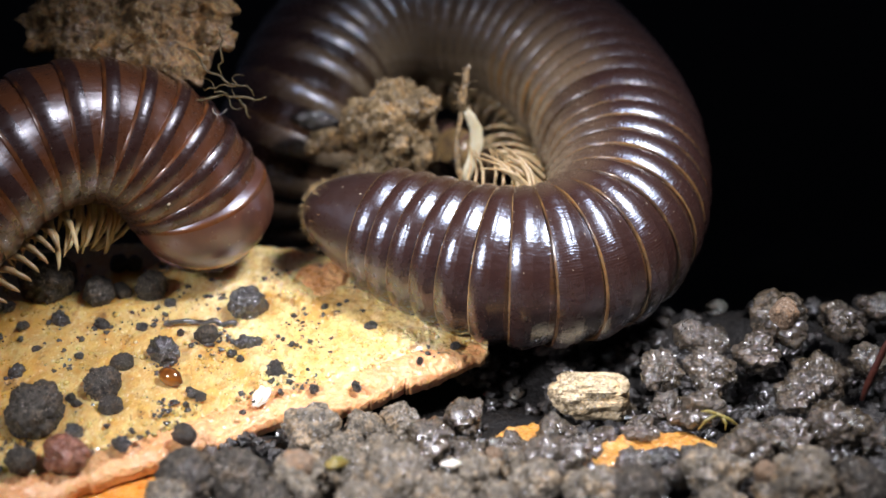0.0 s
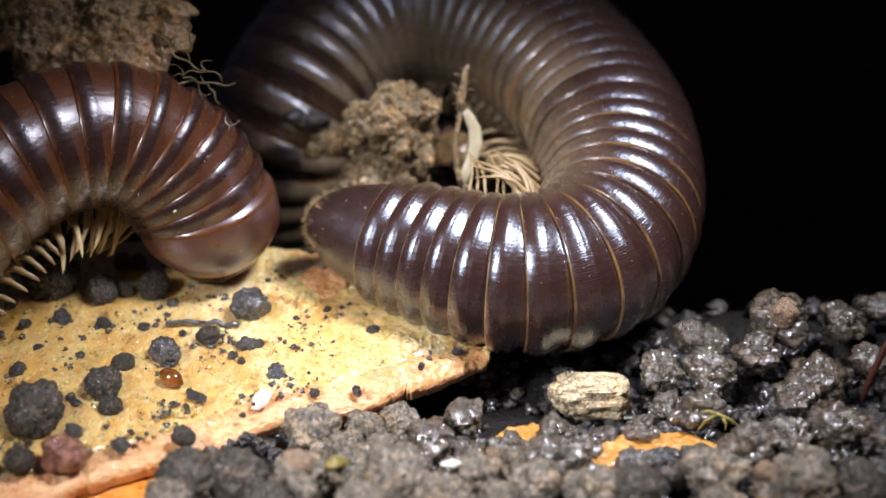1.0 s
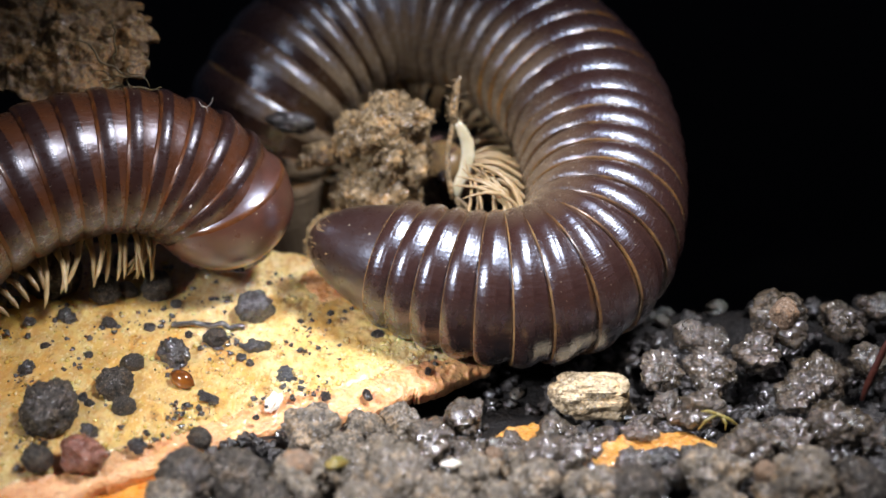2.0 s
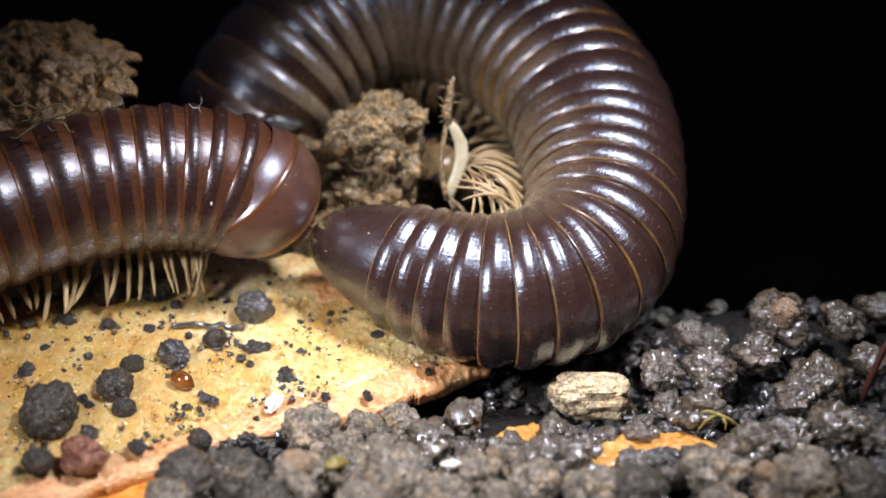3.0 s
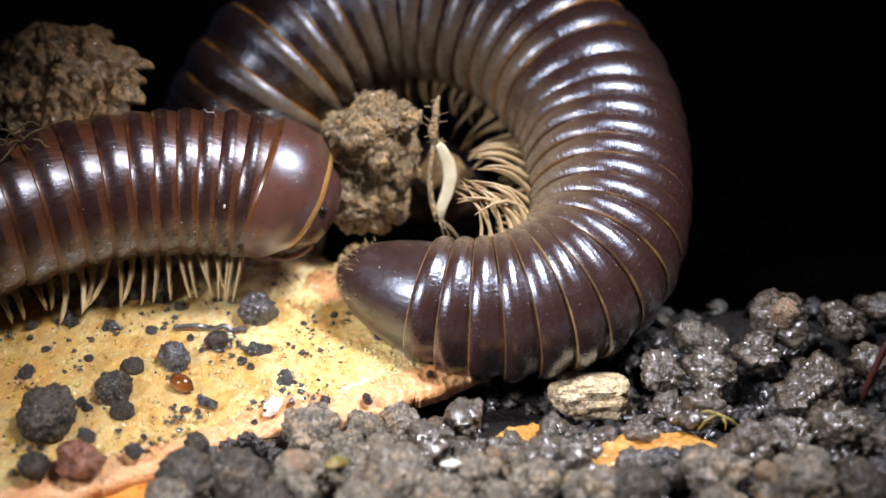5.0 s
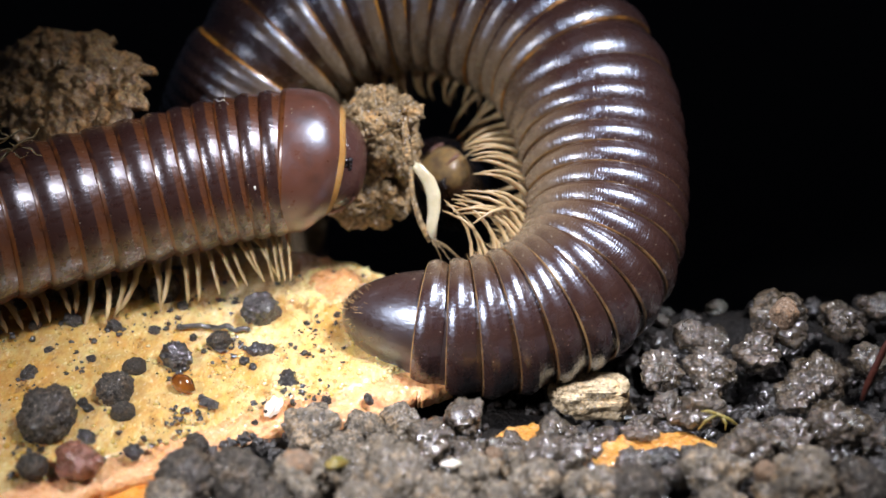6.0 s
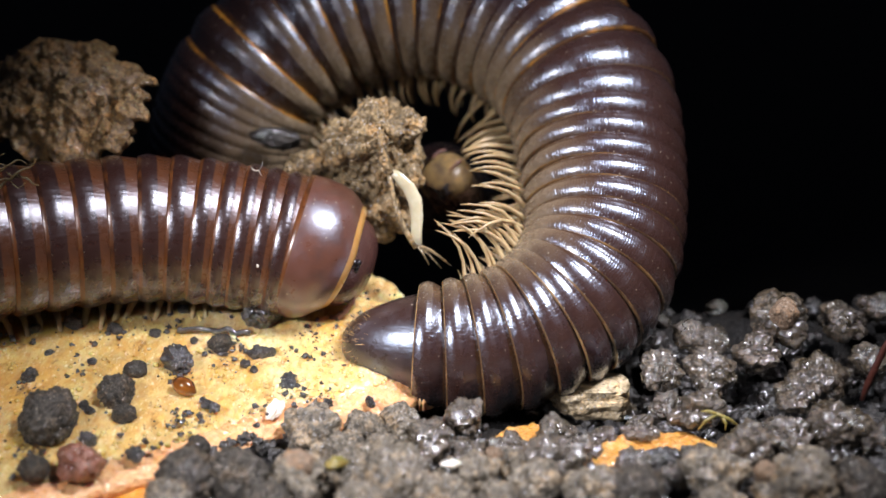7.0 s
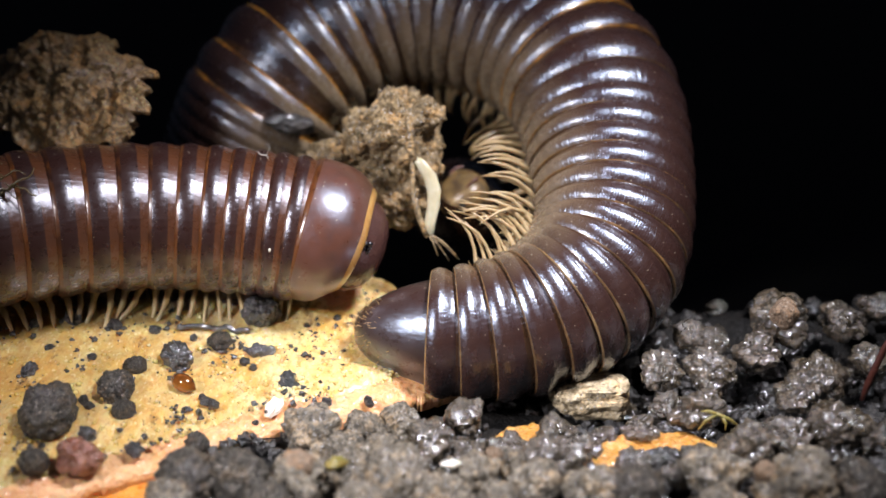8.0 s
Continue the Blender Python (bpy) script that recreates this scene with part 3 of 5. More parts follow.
def slab(bm, front, back, top, thick, lip, nu, nv, wobble):
    """A bent slab between two curves, with ragged edges."""
    rows = []
    for i in range(nu + 1):
        u = i / nu
        f, b = line_at(front, u), line_at(back, u)
        cols = []
        for j in range(nv + 1):
            v = j / nv
            p = f + (b - f) * v
            edge = max(0, 1 - v * 9) + max(0, 1 - (1 - v) * 9)
            n1 = Vector((p[0] * 1.1, p[1] * 1.1, 7))
            p = p + np.array((0.25, 0.5)) * wobble * edge * (noise.noise(n1 * 1.4) + 0.5 * noise.noise(n1 * 4))
            if v == 0:
                p = p + np.array((0.3, -1.0)) * lip * (1 - smoothstep(0.7, 1, u))
            z = top + 0.16 * noise.noise(n1 * 0.35) + 0.06 * noise.noise(n1 * 1.6) + 0.04 * noise.noise(n1 * 4.3) - 0.35 * smoothstep(0.75, 1, u) - 0.22 * max(0, 1 - v * 7) ** 2
            cols.append((bm.verts.new((p[0], p[1], z)), bm.verts.new((p[0], p[1], z - thick * (1 - 0.7 * smoothstep(0.8, 1, u))))))
        rows.append(cols)
    for i in range(nu):
        for j in range(nv):
            a, b, c, d = rows[i][j], rows[i + 1][j], rows[i + 1][j + 1], rows[i][j + 1]
            bm.faces.new((a[0], b[0], c[0], d[0]))
            bm.faces.new((d[1], c[1], b[1], a[1]))
    for i in range(nu):
        for j in (0, nv):
            a, b = rows[i][j], rows[i + 1][j]
            bm.faces.new((a[0], a[1], b[1], b[0]))
    for j in range(nv):
        for i in (0, nu):
            a, b = rows[i][j], rows[i][j + 1]
            bm.faces.new((a[0], b[0], b[1], a[1]))


def build_peel():
    peel = tagged(new("fruit_peel"), "moist yellow piece of fruit peel with a ragged orange rind", "fruit peel")
    bm = bmesh.new()
    slab(bm, [(x - 0.15, y + 0.72) for x, y in PEEL_FRONT], PEEL_BACK, 0.8, 0.42, 0.0, 170, 96, 0.5)
    part("flesh", mesh_of("flesh", bm, FLESH), peel, "cream yellow wet flesh")
    bm = bmesh.new()
    slab(bm, PEEL_FRONT, PEEL_BACK, 0.66, 0.54, 0.42, 170, 48, 0.6)
    part("rind", mesh_of("rind", bm, RIND), peel, "rough orange-brown rind")
    RIDERS.append(peel)
    for i, (x, y, r) in enumerate(PEEL_CRUMBS):
        RIDERS.append(soil_crumb(x, y, 0.78 + 0.5 * r, r * (0.88 if r > 0.5 else 1), "matte" if r > 0.33 and i not in (5, 10) else "black", "soil crumbs on the peel"))
    for x, y, r in PEEL_BITS:
        RIDERS.append(soil_crumb(x, y, 0.80 - 0.3 * smoothstep(-3.5, 1.2, x) + 0.4 * r, r, "black", "soil crumbs on the peel"))
    red = new("soil_crumb", mesh_of("soil_crumb", lumpy(31, 4, 0.25, 0.12), RIND_RED))
    red.matrix_basis = at(-12.02, -9.30, 1.15) @ Matrix.Diagonal((0.68, 0.62, 0.6, 1))
    RIDERS.append(tagged(red, "reddish crumb of rotten rind on the peel", "rind crumb", "soil crumbs on the peel"))
    patch = new("rind_patch", mesh_of("rind_patch", lumpy(33, 4, 0.2, 0.12), RIND))
    patch.matrix_basis = at(-4.46, 2.11, 0.68) @ Matrix.Diagonal((1.0, 1.3, 0.3, 1))
    RIDERS.append(tagged(patch, "brownish sunken patch of rind on the peel", "rind patch"))


build_peel()


def build_seed():
    bm = bmesh.new()
    revolve(bm, [(-0.5, 0.02, 0), (-0.44, 0.14, 0), (-0.25, 0.28, 0), (0.0, 0.33, 0), (0.22, 0.28, 0), (0.38, 0.15, 0), (0.5, 0.02, 0)], 24, caps=(True, True))
    seed = new("seed", mesh_of("seed", bm, SEED))
    seed.matrix_basis = at(-9.24, -4.75, 1.02, 0, 8, -30)
    RIDERS.append(tagged(seed, "glossy amber brown seed lying on the peel", "seed"))


def build_flake():
    bm = lumpy(41, 3, 0.3, 0.1, (0.24, 0.42, 0.16))
    flake = new("wood_flake", mesh_of("wood_flake", bm, WHITE_FLAKE, smooth=False))
    flake.matrix_basis = at(-6.1, -5.7, 0.88, 20, 10, -25)
    RIDERS.append(tagged(flake, "small white flake on the peel", "flake"))


def build_twig():
    bm = bmesh.new()
    pts = [Vector((-1.3 + 2.7 * i / 23, 0, 0.02)) + 0.14 * noise.noise_vector(Vector((i * 0.33, 2, 7))) for i in range(24)]
    tube(bm, pts, [0.09 + 0.09 * abs(noise.noise(Vector((i * 0.45, 9, 1)))) - 0.05 * (i in (0, 23)) for i in range(24)], 8)
    twig = new("twig", mesh_of("twig", bm, SOIL_BLACK))
    twig.matrix_basis = at(-8.65, -1.17, 1.0, 0, 0, -4)
    RIDERS.append(tagged(twig, "thin black rotten twig lying on the peel", "twig"))


def build_specks():
    """Dirt specks stuck to the flesh."""
    r2 = random.Random(11)
    places = []
    for _ in range(8000):
        x, y = r2.uniform(-18, 1), r2.uniform(-10, 3)
        if on_peel(x, y, -0.35) and noise.noise(Vector((x * 0.7, y * 0.7, 8))) > r2.uniform(-0.1, 0.6):
            r = r2.choice((0.013, 0.016, 0.016, 0.02, 0.02, 0.025, 0.025, 0.03, 0.03, 0.04, 0.05, 0.07, 0.10))
            places.append((x, y, 0.83 - 0.3 * smoothstep(-3.5, 1.2, x) + r * 0.3, r))
    specks = new("dirt_specks", grains("dirt_specks", places, SOIL_BLACK, 0.7, 0.4))
    RIDERS.append(tagged(specks, "tiny dark specks of dirt on the peel", "dirt", kind="stuff"))


def build_beads():
    """Plump wet pulp cells on the flesh and along the rind."""
    r2 = random.Random(21)
    places = []
    for _ in range(3600):
        u = r2.random() ** 1.25
        v = r2.random() ** 1.5 * 0.95
        f, b = line_at(PEEL_FRONT, u) + np.array((-0.15, 0.72)), line_at(PEEL_BACK, u)
        x, y = f + (b - f) * v
        if noise.noise(Vector((x * 0.8, y * 0.8, 2))) < r2.uniform(-0.4, 0.3) + 0.3 * smoothstep(-11, -5, x) * smoothstep(0.1, 0.25, v):
            continue
        r = r2.choice((0.025, 0.03, 0.035, 0.04, 0.05, 0.06, 0.08, 0.11))
        q = Vector((x * 1.1, y * 1.1, 7))
        z = 0.8 + 0.16 * noise.noise(q * 0.35) + 0.06 * noise.noise(q * 1.6) + 0.04 * noise.noise(q * 4.3)
        places.append((x, y, z - 0.35 * smoothstep(0.75, 1, u) - 0.22 * max(0, 1 - v * 7) ** 2 + 0.1 * r, r))
    beads = new("pulp_beads", grains("pulp_beads", places, PULP, 0.12, 0.05))
    RIDERS.append(tagged(beads, "tiny wet glistening beads of fruit pulp", "fruit pulp", kind="stuff"))


build_beads()
build_seed()
build_flake()
build_twig()
build_specks()


# ---- other bits on the soil ----
def build_orange_pieces():
    for x, y, z, sx, sy, rz, front, back in (
            (6.7, -8.1, 0.05, 2.9, 1.1, 12, 1, 0), (3.0, -6.9, -0.3, 1.5, 0.9, 20, 1, 0), (-11.5, -10.9, -0.45, 5.2, 2.6, 8, 0, 1)):
        bm = bmesh.new()
        f = [(-sx, -sy * 0.3), (-sx * 0.5, -sy), (0, -sy * 0.9), (sx * 0.5, -sy), (sx, -sy * 0.2)]
        b = [(-sx, sy * 0.2), (-sx * 0.5, sy * 0.9), (0, sy), (sx * 0.5, sy * 0.8), (sx, sy * 0.1)]
        slab(bm, f, b, 0.0, 0.4, 0.0, 40, 20, 0.5)
        ob = new("fruit_peel", mesh_of("fruit_peel", bm, PEEL_DULL if front else ORANGE))
        ob.matrix_basis = at(x, y, z + 0.25, 0, 0, rz)
        tagged(ob, "orange piece of fruit peel half buried in soil", "fruit peel", "buried peel pieces")


def build_pale_chunk():
    bm = bmesh.new()
    bmesh.ops.create_icosphere(bm, subdivisions=6, radius=1.0)
    for v in bm.verts:
        n = v.co.normalized()
        q = Vector([math.copysign(abs(c) ** 0.68, c) for c in n]) * (1 + 0.30 * noise.noise(n * 1.4) - 0.25 * max(0, noise.noise(n * 3.1 + Vector((4, 0, 0)))))
        fibre = 0.05 * noise.noise(Vector((n.x * 2.0, n.y * 9, n.z * 14))) + 0.03 * noise.noise(n * 22)
        v.co = Vector((q.x * 1.45, q.y * 0.7, q.z * 0.74)) * (1 + fibre)
    ob = new("wood_chunk", mesh_of("wood_chunk", bm, PALE_WOOD))
    ob.matrix_basis = at(5.35, -2.9, -1.0, 8, 4, 6)
    tagged(ob, "pale cream chunk of rotten wood on the soil", "wood chunk")
    tan = new("pebble", mesh_of("pebble", lumpy(52, 4, 0.12, 0.06), STONE_TAN))
    tan.matrix_basis = at(11.95, -1.85, 1.75) @ Matrix.Diagonal((0.5, 0.45, 0.55, 1))
    tagged(tan, "small smooth tan pebble stuck to a soil crumb", "pebble")


def build_moss():
    bm = bmesh.new()
    tube(bm, [(-0.6, 0, -0.35), (-0.35, 0, 0.0), (0, 0, 0.25), (0.4, 0.05, 0.0), (0.75, 0.05, -0.3)], [0.03, 0.06, 0.07, 0.07, 0.04], 7)
    tube(bm, [(0, 0, 0.25), (-0.3, 0.1, 0.32), (-0.5, 0.2, 0.25)], [0.06, 0.06, 0.02], 7)
    tube(bm, [(0.2, 0, 0.1), (0.3, -0.1, -0.1), (0.28, -0.15, -0.3)], [0.05, 0.05, 0.02], 7)
    ob = new("moss_shoot", mesh_of("moss_shoot", bm, MOSS))
    ob.matrix_basis = at(9.0, -7.2, 0.95, 0, 0, 5)
    tagged(ob, "yellow-green wilted moss shoot on the soil", "moss")


def build_stem():
    bm = bmesh.new()
    tube(bm, [(-0.35, 0, -1.3), (-0.2, 0, -0.6), (0, 0, 0.1), (0.2, 0, 0.8), (0.6, 0, 1.7)], [0.1, 0.13, 0.13, 0.12, 0.1], 8)
    ob = new("plant_stem", mesh_of("plant_stem", bm, STEM))
    ob.matrix_basis = at(14.7, -4.6, 1.3)
    tagged(ob, "thin dark red-brown plant stem stuck in soil", "plant stem")


def build_flecks():
    """A few pale bits among the crumbs in front."""
    for name, seed, mat, x, y, z, size, label in (
            ("soil_crumb", 81, STONE_TAN, -4.5, -10.75, 1.75, (0.55, 0.5, 0.45), "pale tan crumb of dry soil"),
            ("soil_crumb", 82, STONE_TAN, 1.6, -9.6, 1.25, (0.3, 0.28, 0.3), "pale tan crumb of dry soil"),
            ("soil_crumb", 85, STONE_TAN, 10.0, -11.2, 1.75, (0.4, 0.4, 0.36), "pale tan crumb of dry soil"),
            ("shell_flake", 83, WHITE_FLAKE, 0.25, -10.7, 1.75, (0.42, 0.2, 0.12), "small bluish white flake on the soil"),
            ("moss_bit", 84, MOSS, -3.3, -11.0, 2.0, (0.55, 0.25, 0.2), "blade of yellow-green moss on the soil")):
        ob = new(name, mesh_of(name, lumpy(seed, 3, 0.2, 0.12), mat))
        ob.matrix_basis = at(x, y, z, 0, -20, seed * 20) @ Matrix.Diagonal((*size, 1))
        tagged(ob, label, name.replace("_", " "))


build_flecks()
build_orange_pieces()
build_pale_chunk()
build_moss()
build_stem()


# ---- millipedes ----
RING = [(-0.56, 2.62, 3), (-0.60, 2.86, 2), (-0.60, 2.91, 2), (-0.58, 2.935, 2), (-0.54, 2.955, 0), (-0.49, 2.98, 0), (-0.44, 3.005, 0), (-0.40, 3.02, 0), (-0.28, 3.06, 0), (-0.14, 3.085, 0), (0.0, 3.088, 0),
        (0.08, 3.078, 0), (0.14, 3.055, 0), (0.20, 3.060, 0), (0.27, 3.035, 1), (0.38, 3.000, 1), (0.52, 2.95, 1), (0.68, 2.885, 1), (0.9, 2.84, 3), (1.2, 2.79, 3), (1.45, 2.70, 3), (1.85, 2.48, 3), (2.3, 2.15, 3)]
PLAIN_RING = [(-0.56, 2.62, 2), (-0.62, 2.86, 2), (-0.62, 2.92, 2), (-0.60, 2.95, 2), (-0.54, 2.97, 2), (-0.46, 2.995, 0), (-0.26, 3.035, 0), (-0.1, 3.035, 0),
              (0.04, 3.015, 0), (0.16, 2.98, 3), (0.36, 2.93, 3), (0.6, 2.89, 3), (0.95, 2.83, 3), (1.3, 2.76, 3), (1.6, 2.6, 3)]


def ring_squash(a, x):
    low = max(0.0, -math.cos(a))
    return 1 - 0.07 * low**3


def ring_mesh(profile, meta, pro, lip, band, wedge=0.0):
    """wedge: how much longer the ring is on its back than on its belly."""
    bm = bmesh.new()
    revolve(bm, profile, 64, ring_squash, shift=lambda a, x: wedge * x * math.cos(a))
    return mesh_of("ring", bm, meta, pro, lip, band)


WIDE_LIP = [(x, r, 2 if -0.57 < x < -0.52 else m) for x, r, m in RING]
COIL_RING = ring_mesh(WIDE_LIP, SHELL_META, SHELL_PRO, AMBER, SHELL_BAND, 0.36)
BEND_RING = ring_mesh(RING, SHELL_BEND, SHELL_PRO, DULL, SHELL_BAND, 0.36)
FAR_RING = ring_mesh(RING, SHELL_META, SHELL_PRO, DULL, SHELL_BAND, 0.36)
TAIL_RING = ring_mesh(RING, SHELL_FINE, SHELL_PRO, TAN, SHELL_BAND, 0.14)
WORM_RING = ring_mesh(PLAIN_RING, SHELL_DARK, SHELL_DARK, RUST, SHELL_RED)


def comb_leg_mesh(side):
    """A folded leg, straight and close to its neighbour."""
    bm = bmesh.new()
    path = [(0, 0, 0.3), (0.02, side * 0.04, -0.1), (0.06, side * 0.16, -0.6), (0.05, side * 0.22, -1.2), (-0.06, side * 0.16, -1.85), (-0.2, side * 0.02, -2.4)]
    path = [(x, y, z * 0.5) for x, y, z in path]
    tube(bm, path, [0.2, 0.16, 0.10, 0.085, 0.055, 0.012], 8)
    return mesh_of("leg", bm, LEG)


def raised_leg_mesh(side, long, back):
    """A leg of the tail end, bent up past the flank and swept back towards the tail."""
    bm = bmesh.new()
    path = [(0, 0, 0.4), (0.0, 0.3, -0.15), (-0.05 * back, 0.85, -0.6), (-0.22 * back, 1.35, -1.1), (-0.55 * back, 1.65, -1.6), (-1.0 * back, 1.8, -2.1), (-1.25 * back, 1.85, -2.35)]
    tube(bm, [(x, side * y * long, z * long) for x, y, z in path], [0.17, 0.12, 0.085, 0.09, 0.06, 0.045, 0.012], 8)
    return mesh_of("leg", bm, LEG)


def leg_mesh(side, material, long=1.0):
    bm = bmesh.new()
    path = [(0, 0, 0.25), (0, 0.15, -0.1), (0.02, 0.5, -0.42), (0.03, 0.85, -0.62), (0.0, 1.15, -0.95), (-0.03, 1.35, -1.4), (-0.06, 1.45, -1.85), (-0.1, 1.48, -2.1)]
    path = [(x, side * y * long, z * long) for x, y, z in path]
    tube(bm, path, [0.19, 0.17, 0.115, 0.13, 0.095, 0.10, 0.06, 0.015], 8)
    return mesh_of("leg", bm, material)


LEG_MESHES = {s: leg_mesh(s, LEG_BRIGHT, 0.82) for s in (-1, 1)}
TUCKED_LEGS = {s: leg_mesh(s, LEG, 0.52) for s in (-1, 1)}
COIL_LEGS = {s: comb_leg_mesh(s) for s in (-1, 1)}
TAIL_LEGS = {1: raised_leg_mesh(1, 0.86, 1.2), -1: comb_leg_mesh(-1)}
BEND_LEGS = {1: raised_leg_mesh(1, 0.70, 0.2), -1: comb_leg_mesh(-1)}
LEG_BASES = [(x, s) for x in (-0.25, 0.3) for s in (-1, 1)]


def add_ring(parent, data, r, pitch, legs):
    """legs: the meshes of the two sides, or None."""
    ring = part("ring", data, parent)
    ring.scale = (max(pitch / 1.25, 0.62), r / 3, r / 3)
    out = []
    for x, s in LEG_BASES if legs else ():
        leg = part("leg", legs[s], ring)
        leg.matrix_basis = at(x, s * 0.55, -2.72, rng.gauss(0, 5), rng.gauss(0, 7), rng.gauss(0, 5))
        out.append((leg, x, s))
    return ring, out


def antenna_mesh(bend):
    bm = bmesh.new()
    p, d = Vector((0, 0, 0)), Vector((0.8, 0, -0.25)).normalized()
    pts, rad = [p.copy()], [0.08]
    for i in range(7):
        for f in (0.2, 0.8, 1.0):
            pts.append(p + d * 0.42 * f)
            rad.append((0.10, 0.15, 0.10)[(0.2, 0.8, 1.0).index(f)] * (1 + 0.08 * min(i, 5)))
        p = p + d * 0.42
        d = (Matrix.Rotation(radians(bend), 3, "Y") @ d).normalized()
    tube(bm, pts, rad, 9)
    return mesh_of("antenna", bm, LEG_PINK)


ANTENNA = antenna_mesh(13)


def head_mesh(mat):
    bm = bmesh.new()
    revolve(bm, [(-1.3, 1.7, 0), (-0.6, 1.95, 0), (0.0, 1.9, 0), (0.45, 1.65, 0), (0.75, 1.25, 0), (0.92, 0.75, 0), (0.98, 0.2, 0)], 40,
            lambda a, x: 1 - 0.12 * max(0.0, -math.cos(a)) ** 2, caps=(True, True))
    return mesh_of("head", bm, mat)


def eye_mesh(side):
    bm = bmesh.new()
    for i in range(4):
        for j in range(4 - i // 2):
            bmesh.ops.create_icosphere(bm, subdivisions=1, radius=0.13, matrix=Matrix.Translation((i * 0.17 - 0.3, side * (0.05 - 0.04 * i), j * 0.17 - 0.25 + 0.04 * i)))
    return mesh_of("eye", bm, EYE_DARK)


def add_head(parent, mat, r):
    head = part("head", head_mesh(mat), parent)
    k = r / 2
    head.scale = (k, k, k)
    out = []
    for s in (-1, 1):
        eye = part("eye", eye_mesh(s), head, "dark cluster of tiny eyes")
        eye.matrix_basis = at(0.1, s * 1.62, 0.75)
        feeler = part("antenna", ANTENNA, head, "thin pinkish segmented antenna")
        feeler.matrix_basis = at(0.55, s * 0.95, 0.2, 0, 30, s * 35)
        feeler.scale = (min(1, 0.5 * r), ) * 3
        out.append((feeler, s))
    return head, out


def build_coiled():
    """Tail first: a telson with bristles, rings, and the head tucked inside the coil."""
    empty = tagged(new("millipede"), "dark brown glossy millipede coiled up on its side on the soil", "millipede")
    empty.matrix_basis = at(1, 7, 0)
    bits = []
    bm = bmesh.new()
    revolve(bm, [(-2.83, 0.12, 0), (-2.77, 0.40, 0), (-2.58, 0.74, 0), (-2.2, 1.10, 0), (-1.65, 1.44, 0), (-0.95, 1.76, 0), (-0.15, 2.01, 0), (0.55, 2.15, 0), (1.2, 2.2, 0), (1.7, 2.05, 0)],
            56, lambda a, x: 1 - 0.1 * max(0.0, -math.cos(a)) ** 2 + 0.05 * math.exp(-((a - math.pi) / 0.2) ** 2) * (x < -0.5), caps=(True, True))
    telson = part("telson", mesh_of("telson", bm, SHELL_TAIL), empty, "smooth tapered tail end")
    hairs = bmesh.new()
    r2 = random.Random(3)
    for _ in range(230):
        a, x = r2.uniform(0, 6.283), -2.83 + abs(r2.gauss(0, 0.5))
        r = np.interp(x, (-2.83, -2.58, -2.2, -1.65, -0.95), (0.2, 0.74, 1.10, 1.44, 1.76))
        base = Vector((x, r * math.sin(a), r * math.cos(a)))
        d = Vector((-0.75 + r2.uniform(-0.2, 0.2), math.sin(a) * 0.7, math.cos(a) * 0.7)).normalized() * r2.uniform(0.08, 0.26)
        tube(hairs, [base - d * 0.2, base + d * 0.6, base + d], [0.010, 0.008, 0.004], 4)
    part("bristles", mesh_of("bristles", hairs, HAIR), telson, "golden bristles on the tail tip")
    bits.append((telson, 2.83))
    s, k = 4.1, 0
    while k < 61:
        pitch = 0.8 if k < 4 else 0.92 if k < 6 else 1.03 if k < 15 else 1.25
        r = np.interp(s, (2.7, 5, 8, 11, 15, 20, 48, 60, 80), (2.1, 2.48, 2.80, 2.95, 3.12, 3.28, 3.2, 2.8, 2.4))
        ring, _ = add_ring(empty, FAR_RING if k > 30 else COIL_RING if k > 16 else BEND_RING if k > 6 else TAIL_RING, r, pitch, None if k < 2 else TAIL_LEGS if k < 9 else BEND_LEGS if k < 20 else COIL_LEGS)
        if k > 16:
            ring.scale.x *= 0.88 if k < 31 else 1.04
        bits.append((ring, s))
        s += pitch
        k += 1
    front = []
    head, _ = add_head(empty, HEAD_PALE, 1.1)
    front.append((head, 0.8))
    for i in range(7):
        ring, _ = add_ring(empty, COIL_RING, 1.1 + 0.12 * i, 0.8, COIL_LEGS if i > 1 else None)
        front.append((ring, 2.0 + 0.8 * i))
    return empty, bits, front


